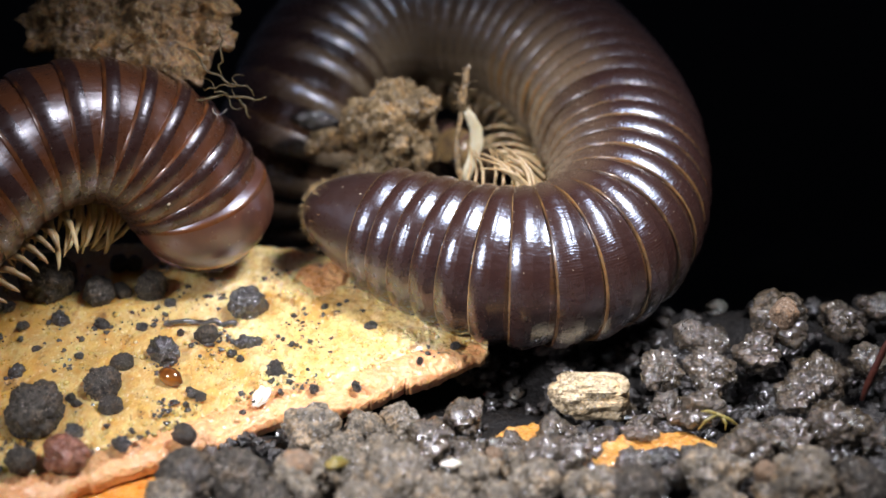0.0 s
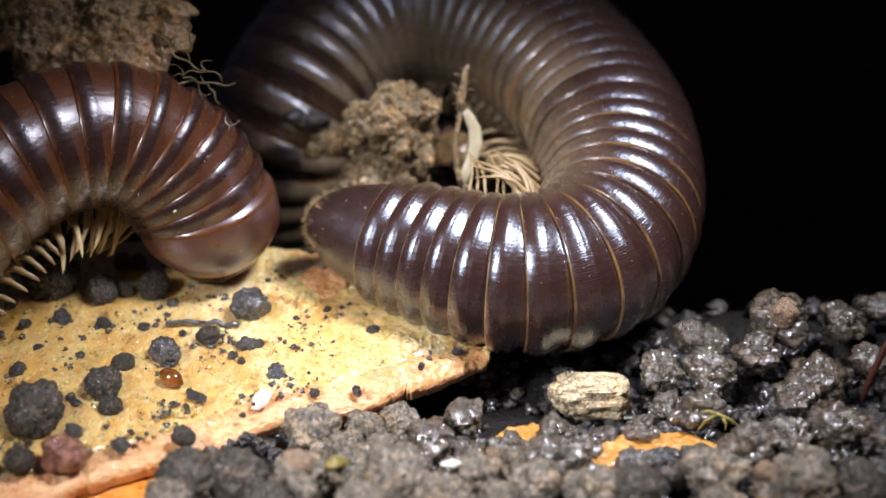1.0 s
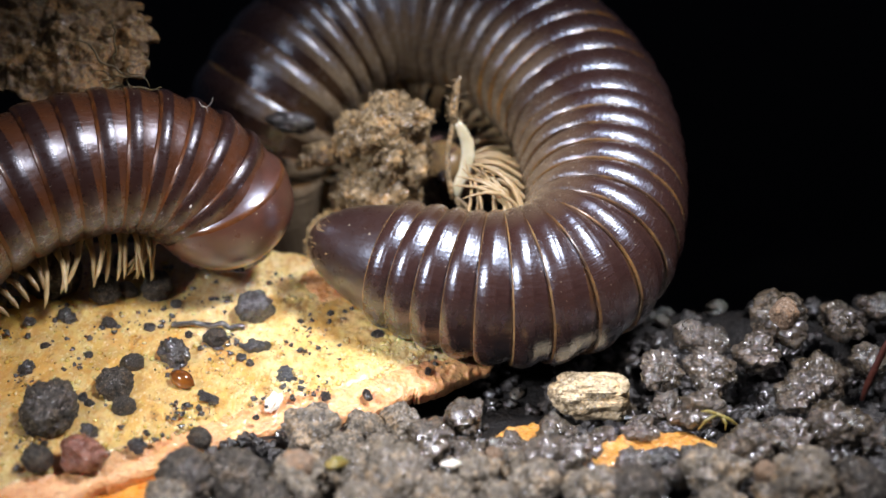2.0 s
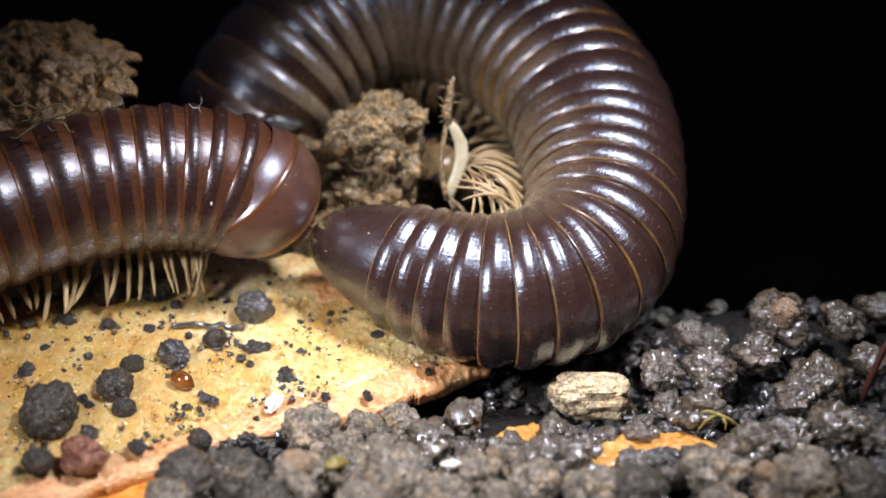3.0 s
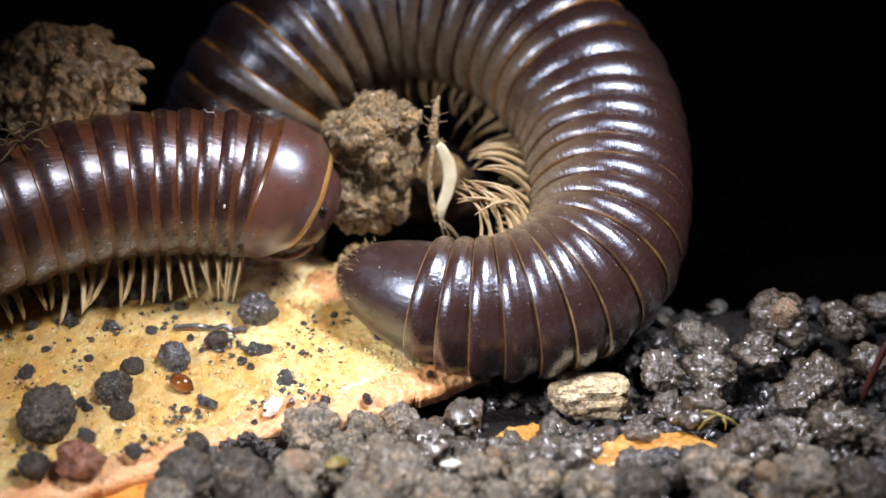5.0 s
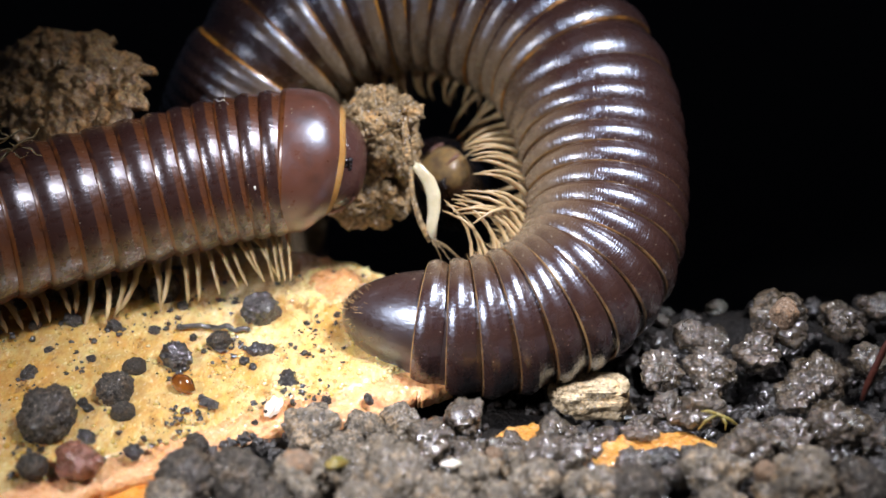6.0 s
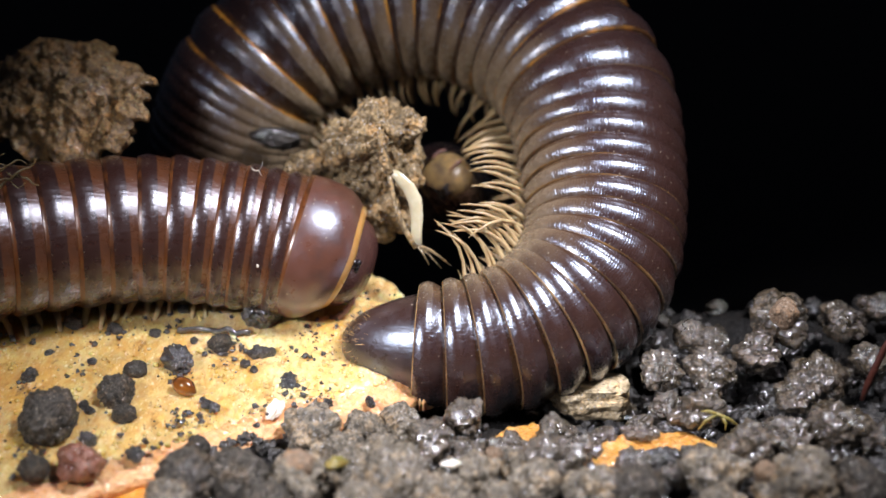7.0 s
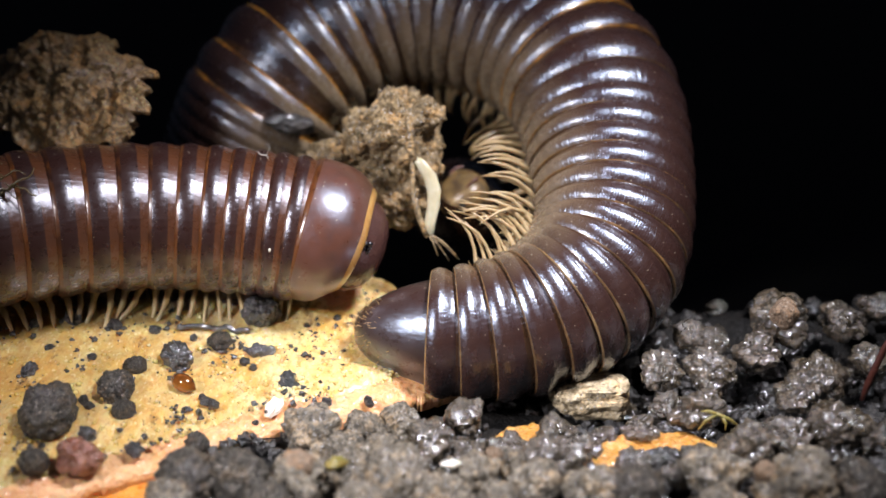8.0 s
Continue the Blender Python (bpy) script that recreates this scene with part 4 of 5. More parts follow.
def build_crawling():
    """Head first: head with antennae, collum, rings running back out of sight."""
    empty = tagged(new("millipede"), "reddish brown glossy millipede crawling over the peel", "millipede")
    empty.matrix_basis = at(-10, 0, 1)
    bits, legs = [], []
    head, feelers = add_head(empty, HEAD_DARK, 1.85)
    bits.append((head, 0.75))
    bm = bmesh.new()
    revolve(bm, [(-2.0, 2.30, 0), (-1.3, 2.48, 0), (-1.22, 2.62, 2), (-1.14, 2.68, 2), (-1.04, 2.70, 0), (-0.6, 2.71, 0), (-0.1, 2.67, 0), (0.4, 2.56, 0), (0.8, 2.38, 0), (1.02, 2.22, 0), (1.12, 2.15, 1), (1.24, 2.06, 1), (1.33, 1.96, 1), (1.36, 1.84, 1), (1.15, 1.6, 0)],
            64, lambda a, x: 1 - 0.10 * max(0.0, -math.cos(a)) ** 2,
            shift=lambda a, x: -1.25 * max(0.0, (math.acos(math.cos(a)) - 0.9) / 2.24) ** 1.4 * smoothstep(-0.9, 1.2, x) - 0.12 * (1 + math.cos(a)) * smoothstep(0, 1.3, x))
    collum = part("collum", mesh_of("collum", bm, COLLUM, GOLD, RUST), empty, "smooth red-brown neck shield with a golden front rim")
    bits.append((collum, 1.75))
    s = 3.1
    for k in range(21):
        pitch = (0.7, 0.7, 0.72, 0.8, 0.88, 1.0, 1.1)[k] if k < 7 else 1.2
        r = np.interp(s, (3.5, 7, 12, 25), (2.68, 2.68, 2.72, 2.85))
        ring, ls = add_ring(empty, WORM_RING, r, pitch, LEG_MESHES if k < 9 else TUCKED_LEGS)
        bits.append((ring, s))
        if k == 1:
            bm = bmesh.new()
            bmesh.ops.create_icosphere(bm, subdivisions=2, radius=0.09, matrix=Matrix.Translation((-0.1, -2.98, 0.35)) @ Matrix.Diagonal((1, 0.6, 1.2, 1)))
            part("speck", mesh_of("speck", bm, WHITE_FLAKE), ring, "tiny white speck stuck to the shell")
        if k == 2:
            bm = bmesh.new()
            tube(bm, [(0.3, -0.3, 2.95), (0.1, -0.35, 3.2), (-0.2, -0.3, 3.15), (-0.45, -0.3, 3.3)], [0.015, 0.02, 0.02, 0.01], 5)
            tube(bm, [(0.1, -0.35, 3.2), (0.25, -0.3, 3.45), (0.2, -0.3, 3.65)], [0.016, 0.013, 0.007], 5)
            part("fluff", mesh_of("fluff", bm, WHITE_FLAKE), ring, "wisp of white fluff stuck to the shell")
        legs += [(leg, x, side, k) for leg, x, side in ls]
        s += pitch
    return empty, bits, legs, feelers


COILED, COILED_BITS, COILED_FRONT = build_coiled()
CRAWLER, CRAWLER_BITS, CRAWLER_LEGS, CRAWLER_FEELERS = build_crawling()


# ---- loose bits that the animals push about ----
def build_clump():
    """A block of packed earth with pits, small clods stuck to it and root hairs."""
    clump = new("soil_clump")
    r2 = random.Random(63)
    for i, (x, y, z, sx, sy, sz, n) in enumerate((
            (0.1, 0.2, 0.1, 1.75, 1.35, 2.25, 5), (1.1, -0.2, 1.5, 0.8, 0.7, 0.7, 4), (-2.2, 0.3, -0.2, 0.95, 0.6, 0.5, 4), (-0.7, -0.6, -1.7, 1.35, 0.95, 1.1, 5), (0.5, -0.5, -1.9, 1.0, 0.8, 0.9, 4),
            (1.3, -0.6, -0.5, 0.55, 0.5, 0.6, 4), (-0.5, -0.9, 1.0, 0.5, 0.45, 0.4, 4), (0.4, -1.0, 0.2, 0.4, 0.35, 0.4, 3), (-1.3, -0.6, 0.5, 0.4, 0.4, 0.45, 3),
            (0.6, -0.8, -1.4, 0.5, 0.45, 0.5, 3), (-3.0, 0.2, -0.5, 0.4, 0.35, 0.35, 3))):
        clod = part("clod", mesh_of("clod", lumpy(61 + 3 * i, min(n + 1, 6), 0.24, 0.12, (sx, sy, sz), 1, 0.15, True), CLUMP), clump)
        clod.matrix_basis = at(x, y, z, r2.uniform(-12, 12), r2.uniform(-12, 12), r2.uniform(-20, 20))
    for i in range(9):
        bm = bmesh.new()
        a = Vector((r2.uniform(-1.5, 1.5), -1.1, r2.uniform(-1.2, 1.4)))
        b = a + Vector((r2.uniform(-1.2, 1.2), -0.4, r2.uniform(-0.8, 0.9)))
        pts = [a.lerp(b, k / 9) + 0.3 * noise.noise_vector(Vector((k * 0.3, i * 5, 0))) for k in range(10)]
        tube(bm, pts, [0.035 * (1 - 0.07 * k) for k in range(10)], 5)
        part("root_hair", mesh_of("root_hair", bm, FIBRE), clump, "thin pale root hair")
    pellet = new("soil_pellet", mesh_of("soil_pellet", lumpy(62, 4, 0.14, 0.1, (0.95, 0.45, 0.42), 1, 0.15), SOIL_BLACK))
    tagged(pellet, "black oblong pellet of soil inside the coil", "soil pellet")
    return tagged(clump, "brown crumbly clump of earth inside the coil", "soil clump"), pellet


def build_sprout():
    """A bowed white shoot, flat like a blade, with a frayed brown tip and a thinner root beside it."""
    bm = bmesh.new()
    spine = [(-0.02, -0.6), (0.08, -0.1), (0.26, 0.45), (0.36, 1.0), (0.32, 1.55), (0.14, 2.05), (-0.02, 2.35)]
    tube(bm, [(x, 0, z) for x, z in spine], [0.13, 0.16, 0.18, 0.20, 0.19, 0.15, 0.10], 14)
    bmesh.ops.scale(bm, vec=(1.3, 0.6, 1), verts=bm.verts)
    tube(bm, [(-0.03, 0, 2.2), (-0.1, 0, 2.7), (0.03, 0.02, 3.2), (0.05, 0, 3.6), (0.18, 0, 3.95)], [0.15, 0.2, 0.15, 0.13, 0.03], 9, 1)
    tube(bm, [(-0.06, 0, -0.6), (-0.26, 0.05, 0.2), (-0.3, 0.05, 1.1), (-0.16, 0, 1.9), (-0.06, 0, 2.4)], [0.12, 0.11, 0.10, 0.10, 0.08], 8, 1)
    r2 = random.Random(44)
    for _ in range(16):
        z = r2.uniform(2.2, 3.8)
        d = Vector((r2.uniform(-0.5, 0.5), r2.uniform(-0.3, 0.1), r2.uniform(-0.1, 0.5)))
        tube(bm, [(0, 0, z), Vector((0, 0, z)) + d * 0.6, Vector((0.05, 0, z)) + d], [0.04, 0.03, 0.008], 5, 1)
    for _ in range(4):
        q = Vector((r2.uniform(0.1, 1.3), r2.uniform(-0.3, 0.2), -1.3 - 0.5 * r2.random()))
        tube(bm, [(-0.03, 0, -0.5), q * 0.5 + Vector((0, 0, -0.15)), q], [0.07, 0.045, 0.02], 6, 1)
    return tagged(new("root_sprout", mesh_of("root_sprout", bm, ROOT, CLUMP)), "white root sprout with a brown frayed tip", "root")


def build_bark():
    bm = bmesh.new()
    n, m = 110, 72
    grid = []
    for i in range(n + 1):
        grid.append([])
        for j in range(m + 1):
            u, v = 2 * i / n - 1, 2 * j / m - 1
            k = 1 / max(math.hypot(u, v), 1e-6) * max(abs(u), abs(v))
            e = 1 + 0.28 * noise.noise(Vector((u * 2.2 * k, v * 2.2 * k, 4))) + 0.12 * noise.noise(Vector((u * 7 * k, v * 7 * k, 1)))
            x, y = 3.9 * u * k * e, 2.6 * v * k * e
            q = Vector((x, y, 0))
            z = 0.9 - 0.13 * y * y - 0.04 * x * x + 0.6 * noise.noise(q * 0.7) + 0.28 * noise.noise(q * 1.7) + 0.16 * noise.noise(q * 4.2) + 0.10 * (0.4 - noise.voronoi(q * 3.4)[0][0]) + 0.08 * noise.noise(q * 11)
            grid[-1].append((bm.verts.new((x, y, z)), bm.verts.new((x * 0.97, y * 0.97, z - 0.35 - 0.15 * noise.noise(q)))))
    for i in range(n):
        for j in range(m):
            a, b, c, d = grid[i][j], grid[i + 1][j], grid[i + 1][j + 1], grid[i][j + 1]
            bm.faces.new((a[0], b[0], c[0], d[0]))
            bm.faces.new((d[1], c[1], b[1], a[1]))
    rim = [(i, 0) for i in range(n)] + [(n, j) for j in range(m)] + [(i, m) for i in range(n, 0, -1)] + [(0, j) for j in range(m, 0, -1)]
    for (i, j), (k, l) in zip(rim, rim[1:] + rim[:1]):
        bm.faces.new((grid[i][j][0], grid[i][j][1], grid[k][l][1], grid[k][l][0]))
    bark = new("bark_piece")
    part("crust", mesh_of("crust", bm, BARK), bark)
    r2 = random.Random(71)
    for i in range(7):
        a, d = r2.uniform(0, 6.283), r2.uniform(0.2, 0.95)
        x, y, r = 3.3 * d * math.cos(a), 2.1 * d * math.sin(a), r2.uniform(0.25, 0.6)
        flake = part("flake", mesh_of("flake", lumpy(90 + i, 3, 0.3, 0.2, (r, r * 0.8, r * 0.4), 3), BARK), bark)
        flake.matrix_basis = at(x, y, 1.0 - 0.13 * y * y - 0.04 * x * x, r2.uniform(-20, 20), r2.uniform(-20, 20), r2.uniform(0, 360))
    return tagged(bark, "crusty brown piece of rotten bark on the millipede", "bark")


def build_fibres():
    bm = bmesh.new()
    r2 = random.Random(17)
    for a, b, r, curl in (((-1.6, 0, 1.6), (1.0, 0, -0.2), 0.045, 0.35), ((-1.2, 0, -0.1), (1.3, 0, -0.1), 0.06, 0.3), ((-0.2, 0, 0.5), (-0.1, 0, 2.4), 0.04, 0.3),
                          ((0.3, 0, 0.1), (0.8, 0, -0.9), 0.045, 0.2), ((-0.6, 0, 0.1), (0.7, 0, 0.6), 0.03, 0.45), ((-0.9, 0.1, 0.5), (0.4, 0.1, -0.4), 0.03, 0.4)):
        a, b = Vector(a), Vector(b)
        seed = r2.uniform(0, 50)
        pts = [a.lerp(b, k / 14) + curl * noise.noise_vector(Vector((k * 0.28, seed, 0))) for k in range(15)]
        tube(bm, pts, [r * (1 - 0.6 * abs(k / 7 - 1) ** 2) * (1 + 0.3 * noise.noise(Vector((k * 0.9, seed, 5)))) for k in range(15)], 6)
    return tagged(new("root_fibre", mesh_of("root_fibre", bm, FIBRE)), "dry olive-brown root fibres trailing over the millipede", "root fibre")


SOIL_CLUMP, SOIL_PELLET = build_clump()
SPROUT = build_sprout()
BARK_PIECE = build_bark()
FIBRES = build_fibres()


# ---- poses of the two bodies, tail to head and head to tail ----
face_pose(0.0, [(0.02, 9.03, 3.37), (0.52, 9.10, 2.29), (1.22, 9.96, 0.98), (0.82, 12.23, -0.10), (-0.38, 14.79, -0.65)])
coil_pose(0.0, (0.12, 8.82, 3.74), (0.95, 0.74, 1.12), [
    (-5.05, 3.39, 3.17), (-2.76, 2.31, 3.06), (0.32, 0.47, 2.87), (2.91, -0.54, 2.76), (5.69, 0.74, 2.89), (6.82, 4.68, 3.31),
    (6.24, 10.23, 3.89), (3.47, 16.02, 4.50), (-0.82, 18.19, 4.73), (-4.27, 16.56, 3.70), (-5.91, 12.91, 2.03), (-6.86, 12.68, -1.07),
    (-6.86, 13.68, -4.67), (-6.55, 15.08, -8.57)])
coil_pose(0.5, (0.12, 8.83, 3.73), (0.94, 0.75, 1.12), [
    (-4.98, 3.34, 3.15), (-2.70, 2.30, 3.04), (0.36, 0.46, 2.85), (2.95, -0.55, 2.74), (5.73, 0.73, 2.88), (6.86, 4.67, 3.29),
    (6.26, 10.22, 3.87), (3.47, 16.05, 4.49), (-0.82, 18.22, 4.71), (-4.32, 16.59, 3.69), (-5.97, 12.94, 2.01), (-6.92, 12.71, -1.09),
    (-6.92, 13.71, -4.69), (-6.60, 15.11, -8.59)])
face_pose(1.0, [(-0.02, 8.72, 3.40), (0.48, 8.79, 2.32), (1.18, 9.65, 1.01), (0.78, 11.91, -0.06), (-0.42, 14.48, -0.62)])
coil_pose(1.0, (-0.22, 8.35, 3.82), (0.94, 0.76, 1.12), [
    (-4.95, 2.71, 3.03), (-2.64, 1.77, 2.89), (0.32, 0.23, 2.68), (2.91, -0.66, 2.55), (5.58, 0.62, 2.73), (6.58, 4.34, 3.25),
    (6.03, 9.53, 3.98), (3.19, 15.12, 4.77), (-0.82, 17.35, 5.08), (-4.47, 15.88, 4.00), (-6.38, 12.93, 2.27), (-7.33, 12.70, -0.83),
    (-7.33, 13.70, -4.43), (-7.02, 15.10, -8.33)])
face_pose(1.5, [(-0.26, 7.59, 3.60), (0.24, 7.66, 2.52), (0.94, 8.52, 1.22), (0.54, 10.79, 0.14), (-0.66, 13.35, -0.42)])
coil_pose(1.5, (-0.79, 7.12, 4.17), (0.93, 0.85, 1.11), [
    (-4.88, 1.47, 2.76), (-2.62, 0.84, 2.60), (0.32, -0.41, 2.29), (2.81, -0.88, 2.17), (5.17, 0.28, 2.46), (5.97, 3.76, 3.33),
    (5.40, 8.64, 4.54), (2.77, 13.11, 5.66), (-1.26, 15.12, 6.16), (-4.80, 13.83, 4.90), (-6.93, 11.55, 2.92), (-7.88, 11.32, -0.18),
    (-7.88, 12.32, -3.78), (-7.57, 13.72, -7.68)])
face_pose(2.8, [(-0.70, 7.44, 3.51), (-0.20, 7.51, 2.43), (0.50, 8.37, 1.12), (0.10, 10.64, 0.05), (-1.10, 13.20, -0.51)])
coil_pose(2.8, (-1.09, 7.23, 4.15), (0.92, 0.90, 1.06), [
    (-4.85, 1.90, 2.82), (-2.52, 0.98, 2.59), (0.22, -0.50, 2.22), (2.71, -0.91, 2.12), (5.07, 0.34, 2.43), (5.82, 3.81, 3.30),
    (5.41, 8.86, 4.56), (2.66, 13.36, 5.68), (-1.49, 15.38, 6.18), (-5.28, 13.90, 4.88), (-7.40, 11.61, 2.89), (-8.35, 11.38, -0.21),
    (-8.35, 12.38, -3.81), (-8.04, 13.78, -7.71)])
face_pose(3.5, [(-0.69, 7.16, 3.58), (-0.19, 7.23, 2.50), (0.51, 8.09, 1.19), (0.11, 10.36, 0.12), (-1.09, 12.92, -0.44)])
coil_pose(3.5, (-1.19, 6.93, 4.27), (0.91, 0.93, 1.02), [
    (-4.42, 1.62, 2.74), (-2.31, 0.67, 2.47), (0.42, -0.72, 2.07), (2.81, -0.98, 2.00), (5.17, 0.26, 2.35), (5.91, 3.58, 3.31),
    (5.49, 8.52, 4.72), (2.76, 12.93, 5.99), (-1.48, 14.84, 6.53), (-5.47, 13.47, 5.19), (-7.69, 11.19, 3.09), (-8.64, 10.96, -0.01),
    (-8.64, 11.96, -3.61), (-8.33, 13.36, -7.51)])
coil_pose(4.0, (-1.16, 6.55, 4.37), (0.90, 0.95, 1.01), [
    (-4.13, 1.46, 2.72), (-2.10, 0.42, 2.38), (0.48, -0.85, 1.97), (2.87, -1.03, 1.91), (5.23, 0.21, 2.32), (5.98, 3.38, 3.34),
    (5.57, 8.10, 4.88), (2.85, 12.27, 6.23), (-1.47, 14.12, 6.84), (-5.42, 12.87, 5.45), (-7.71, 10.76, 3.29), (-8.66, 10.53, 0.19),
    (-8.66, 11.53, -3.41), (-8.35, 12.93, -7.31)])
face_pose(4.5, [(-0.62, 6.19, 3.60), (-0.12, 6.26, 2.52), (0.58, 7.12, 1.21), (0.18, 9.39, 0.13), (-1.02, 11.95, -0.42)])
coil_pose(4.5, (-1.13, 6.18, 4.50), (0.89, 0.98, 1.03), [
    (-3.85, 1.15, 2.66), (-1.90, 0.15, 2.30), (0.52, -0.94, 1.90), (2.91, -1.06, 1.86), (5.27, 0.15, 2.30), (6.02, 3.18, 3.40),
    (5.64, 7.65, 5.03), (2.93, 11.58, 6.46), (-1.46, 13.42, 7.13), (-5.37, 12.27, 5.72), (-7.70, 10.33, 3.50), (-8.65, 10.10, 0.40),
    (-8.65, 11.10, -3.20), (-8.34, 12.50, -7.10)])
face_pose(5.8, [(-0.30, 6.00, 4.25), (0.20, 6.07, 3.17), (0.90, 6.93, 1.86), (0.50, 9.20, 0.78), (-0.70, 11.76, 0.23)])
coil_pose(5.8, (-1.00, 5.50, 5.09), (0.85, 1.07, 1.17), [
    (-3.45, -0.77, 1.75), (-1.47, -1.48, 1.37), (0.91, -1.84, 1.18), (3.55, -1.28, 1.48), (5.52, 0.42, 2.38), (5.97, 3.38, 3.96),
    (5.53, 7.24, 6.01), (3.42, 10.29, 7.34), (-0.76, 11.98, 8.17), (-5.05, 11.45, 6.87), (-7.36, 9.87, 4.66), (-8.31, 9.64, 1.56),
    (-8.31, 10.64, -2.04), (-8.00, 12.04, -5.94)])
face_pose(6.0, [(-0.40, 5.71, 4.21), (0.10, 5.78, 3.13), (0.80, 6.64, 1.82), (0.40, 8.90, 0.74), (-0.80, 11.47, 0.19)])
coil_pose(6.0, (-1.08, 5.37, 5.16), (0.84, 1.08, 1.18), [
    (-3.48, -0.98, 1.65), (-1.51, -1.56, 1.33), (0.87, -1.87, 1.15), (3.51, -1.28, 1.48), (5.44, 0.38, 2.40), (5.84, 3.33, 4.03),
    (5.37, 7.10, 6.12), (3.30, 10.02, 7.46), (-0.86, 11.71, 8.33), (-5.15, 11.17, 6.99), (-7.41, 9.70, 4.79), (-8.36, 9.47, 1.69),
    (-8.36, 10.47, -1.91), (-8.05, 11.87, -5.81)])
face_pose(6.5, [(-0.62, 5.64, 4.48), (-0.12, 5.70, 3.40), (0.58, 6.57, 2.09), (0.18, 8.83, 1.02), (-1.02, 11.40, 0.46)])
coil_pose(6.5, (-1.31, 5.01, 5.32), (0.84, 1.06, 1.21), [
    (-3.62, -1.60, 1.19), (-1.67, -1.96, 0.97), (0.91, -2.11, 0.88), (3.59, -1.36, 1.34), (5.30, 0.46, 2.48), (5.58, 3.22, 4.21),
    (5.09, 6.86, 6.47), (2.95, 9.56, 7.89), (-1.07, 11.07, 8.78), (-5.32, 10.61, 7.41), (-7.62, 9.33, 5.15), (-8.57, 9.10, 2.05),
    (-8.57, 10.10, -1.55), (-8.26, 11.50, -5.45)])
face_pose(7.0, [(-0.30, 5.48, 4.08), (0.20, 5.55, 3.00), (0.90, 6.42, 1.69), (0.50, 8.68, 0.62), (-0.70, 11.25, 0.06)])
coil_pose(7.0, (-1.24, 5.11, 5.07), (0.84, 1.04, 1.22), [
    (-3.54, -1.90, 0.86), (-1.57, -2.20, 0.68), (0.91, -2.28, 0.63), (3.59, -1.50, 1.10), (5.44, 0.33, 2.20), (5.76, 3.25, 3.96),
    (5.30, 7.08, 6.25), (3.08, 9.85, 7.52), (-0.97, 11.27, 8.26), (-5.34, 10.74, 6.92), (-7.65, 9.51, 4.87), (-8.60, 9.28, 1.77),
    (-8.60, 10.28, -1.83), (-8.29, 11.68, -5.73)])
face_pose(7.5, [(0.02, 5.24, 3.73), (0.52, 5.31, 2.65), (1.22, 6.17, 1.35), (0.82, 8.43, 0.27), (-0.38, 11.00, -0.29)])
coil_pose(7.5, (-1.13, 5.36, 4.97), (0.84, 1.02, 1.22), [
    (-3.50, -1.71, 1.05), (-1.47, -2.15, 0.81), (1.01, -2.21, 0.78), (3.65, -1.44, 1.20), (5.53, 0.45, 2.25), (5.89, 3.39, 3.88),
    (5.38, 7.17, 5.97), (3.20, 10.19, 7.20), (-0.87, 11.69, 7.92), (-5.15, 10.98, 6.54), (-7.55, 9.49, 4.48), (-8.51, 9.26, 1.38),
    (-8.51, 10.26, -2.22), (-8.20, 11.66, -6.12)])
face_pose(8.0, [(0.34, 5.22, 3.50), (0.84, 5.29, 2.42), (1.54, 6.15, 1.12), (1.14, 8.42, 0.04), (-0.06, 10.98, -0.52)])
coil_pose(8.0, (-0.82, 5.78, 4.87), (0.84, 1.00, 1.22), [
    (-3.07, -1.51, 1.32), (-1.17, -1.99, 1.08), (1.21, -2.03, 1.06), (3.75, -1.32, 1.41), (5.74, 0.53, 2.31), (6.12, 3.56, 3.79),
    (5.63, 7.61, 5.76), (3.45, 10.75, 6.80), (-0.65, 12.37, 7.46), (-4.74, 11.42, 6.07), (-7.15, 9.63, 4.07), (-8.10, 9.40, 0.97),
    (-8.10, 10.40, -2.63), (-7.79, 11.80, -6.53)])
worm_pose(0.0, [
    (-8.53, 3.00, 1.30), (-8.73, 2.79, 3.34), (-9.78, 2.86, 5.26), (-11.32, 2.87, 6.46), (-13.34, 2.36, 6.79), (-15.55, 0.98, 6.19),
    (-17.50, -0.90, 4.75)])
worm_pose(0.5, [
    (-8.65, 2.81, 1.09), (-8.81, 2.68, 3.21), (-9.84, 2.81, 5.17), (-11.38, 2.81, 6.38), (-13.34, 2.30, 6.68), (-15.55, 0.93, 6.11),
    (-17.50, -0.95, 4.66)])
worm_pose(1.0, [
    (-8.37, 2.69, 1.00), (-8.55, 2.61, 3.13), (-9.48, 2.76, 5.08), (-10.96, 2.78, 6.32), (-12.93, 2.30, 6.68), (-15.45, 0.88, 6.02),
    (-17.50, -1.04, 4.49)])
worm_pose(1.5, [
    (-8.22, 2.68, 1.10), (-8.34, 2.51, 3.02), (-9.27, 2.59, 4.78), (-10.78, 2.51, 5.85), (-12.73, 2.03, 6.21), (-15.45, 0.66, 5.64),
    (-17.60, -1.19, 4.24)])
worm_pose(2.8, [
    (-6.43, 2.68, 2.14), (-6.65, 2.43, 3.70), (-7.82, 2.38, 4.82), (-9.80, 2.16, 5.24), (-12.73, 1.42, 5.17), (-15.55, 0.16, 4.78),
    (-17.89, -1.19, 4.24)])
worm_pose(3.5, [
    (-5.26, 2.28, 2.25), (-5.82, 2.15, 3.62), (-7.30, 2.10, 4.53), (-9.80, 1.92, 4.83), (-12.73, 1.22, 4.82), (-15.55, 0.02, 4.53),
    (-17.89, -1.14, 4.32)])
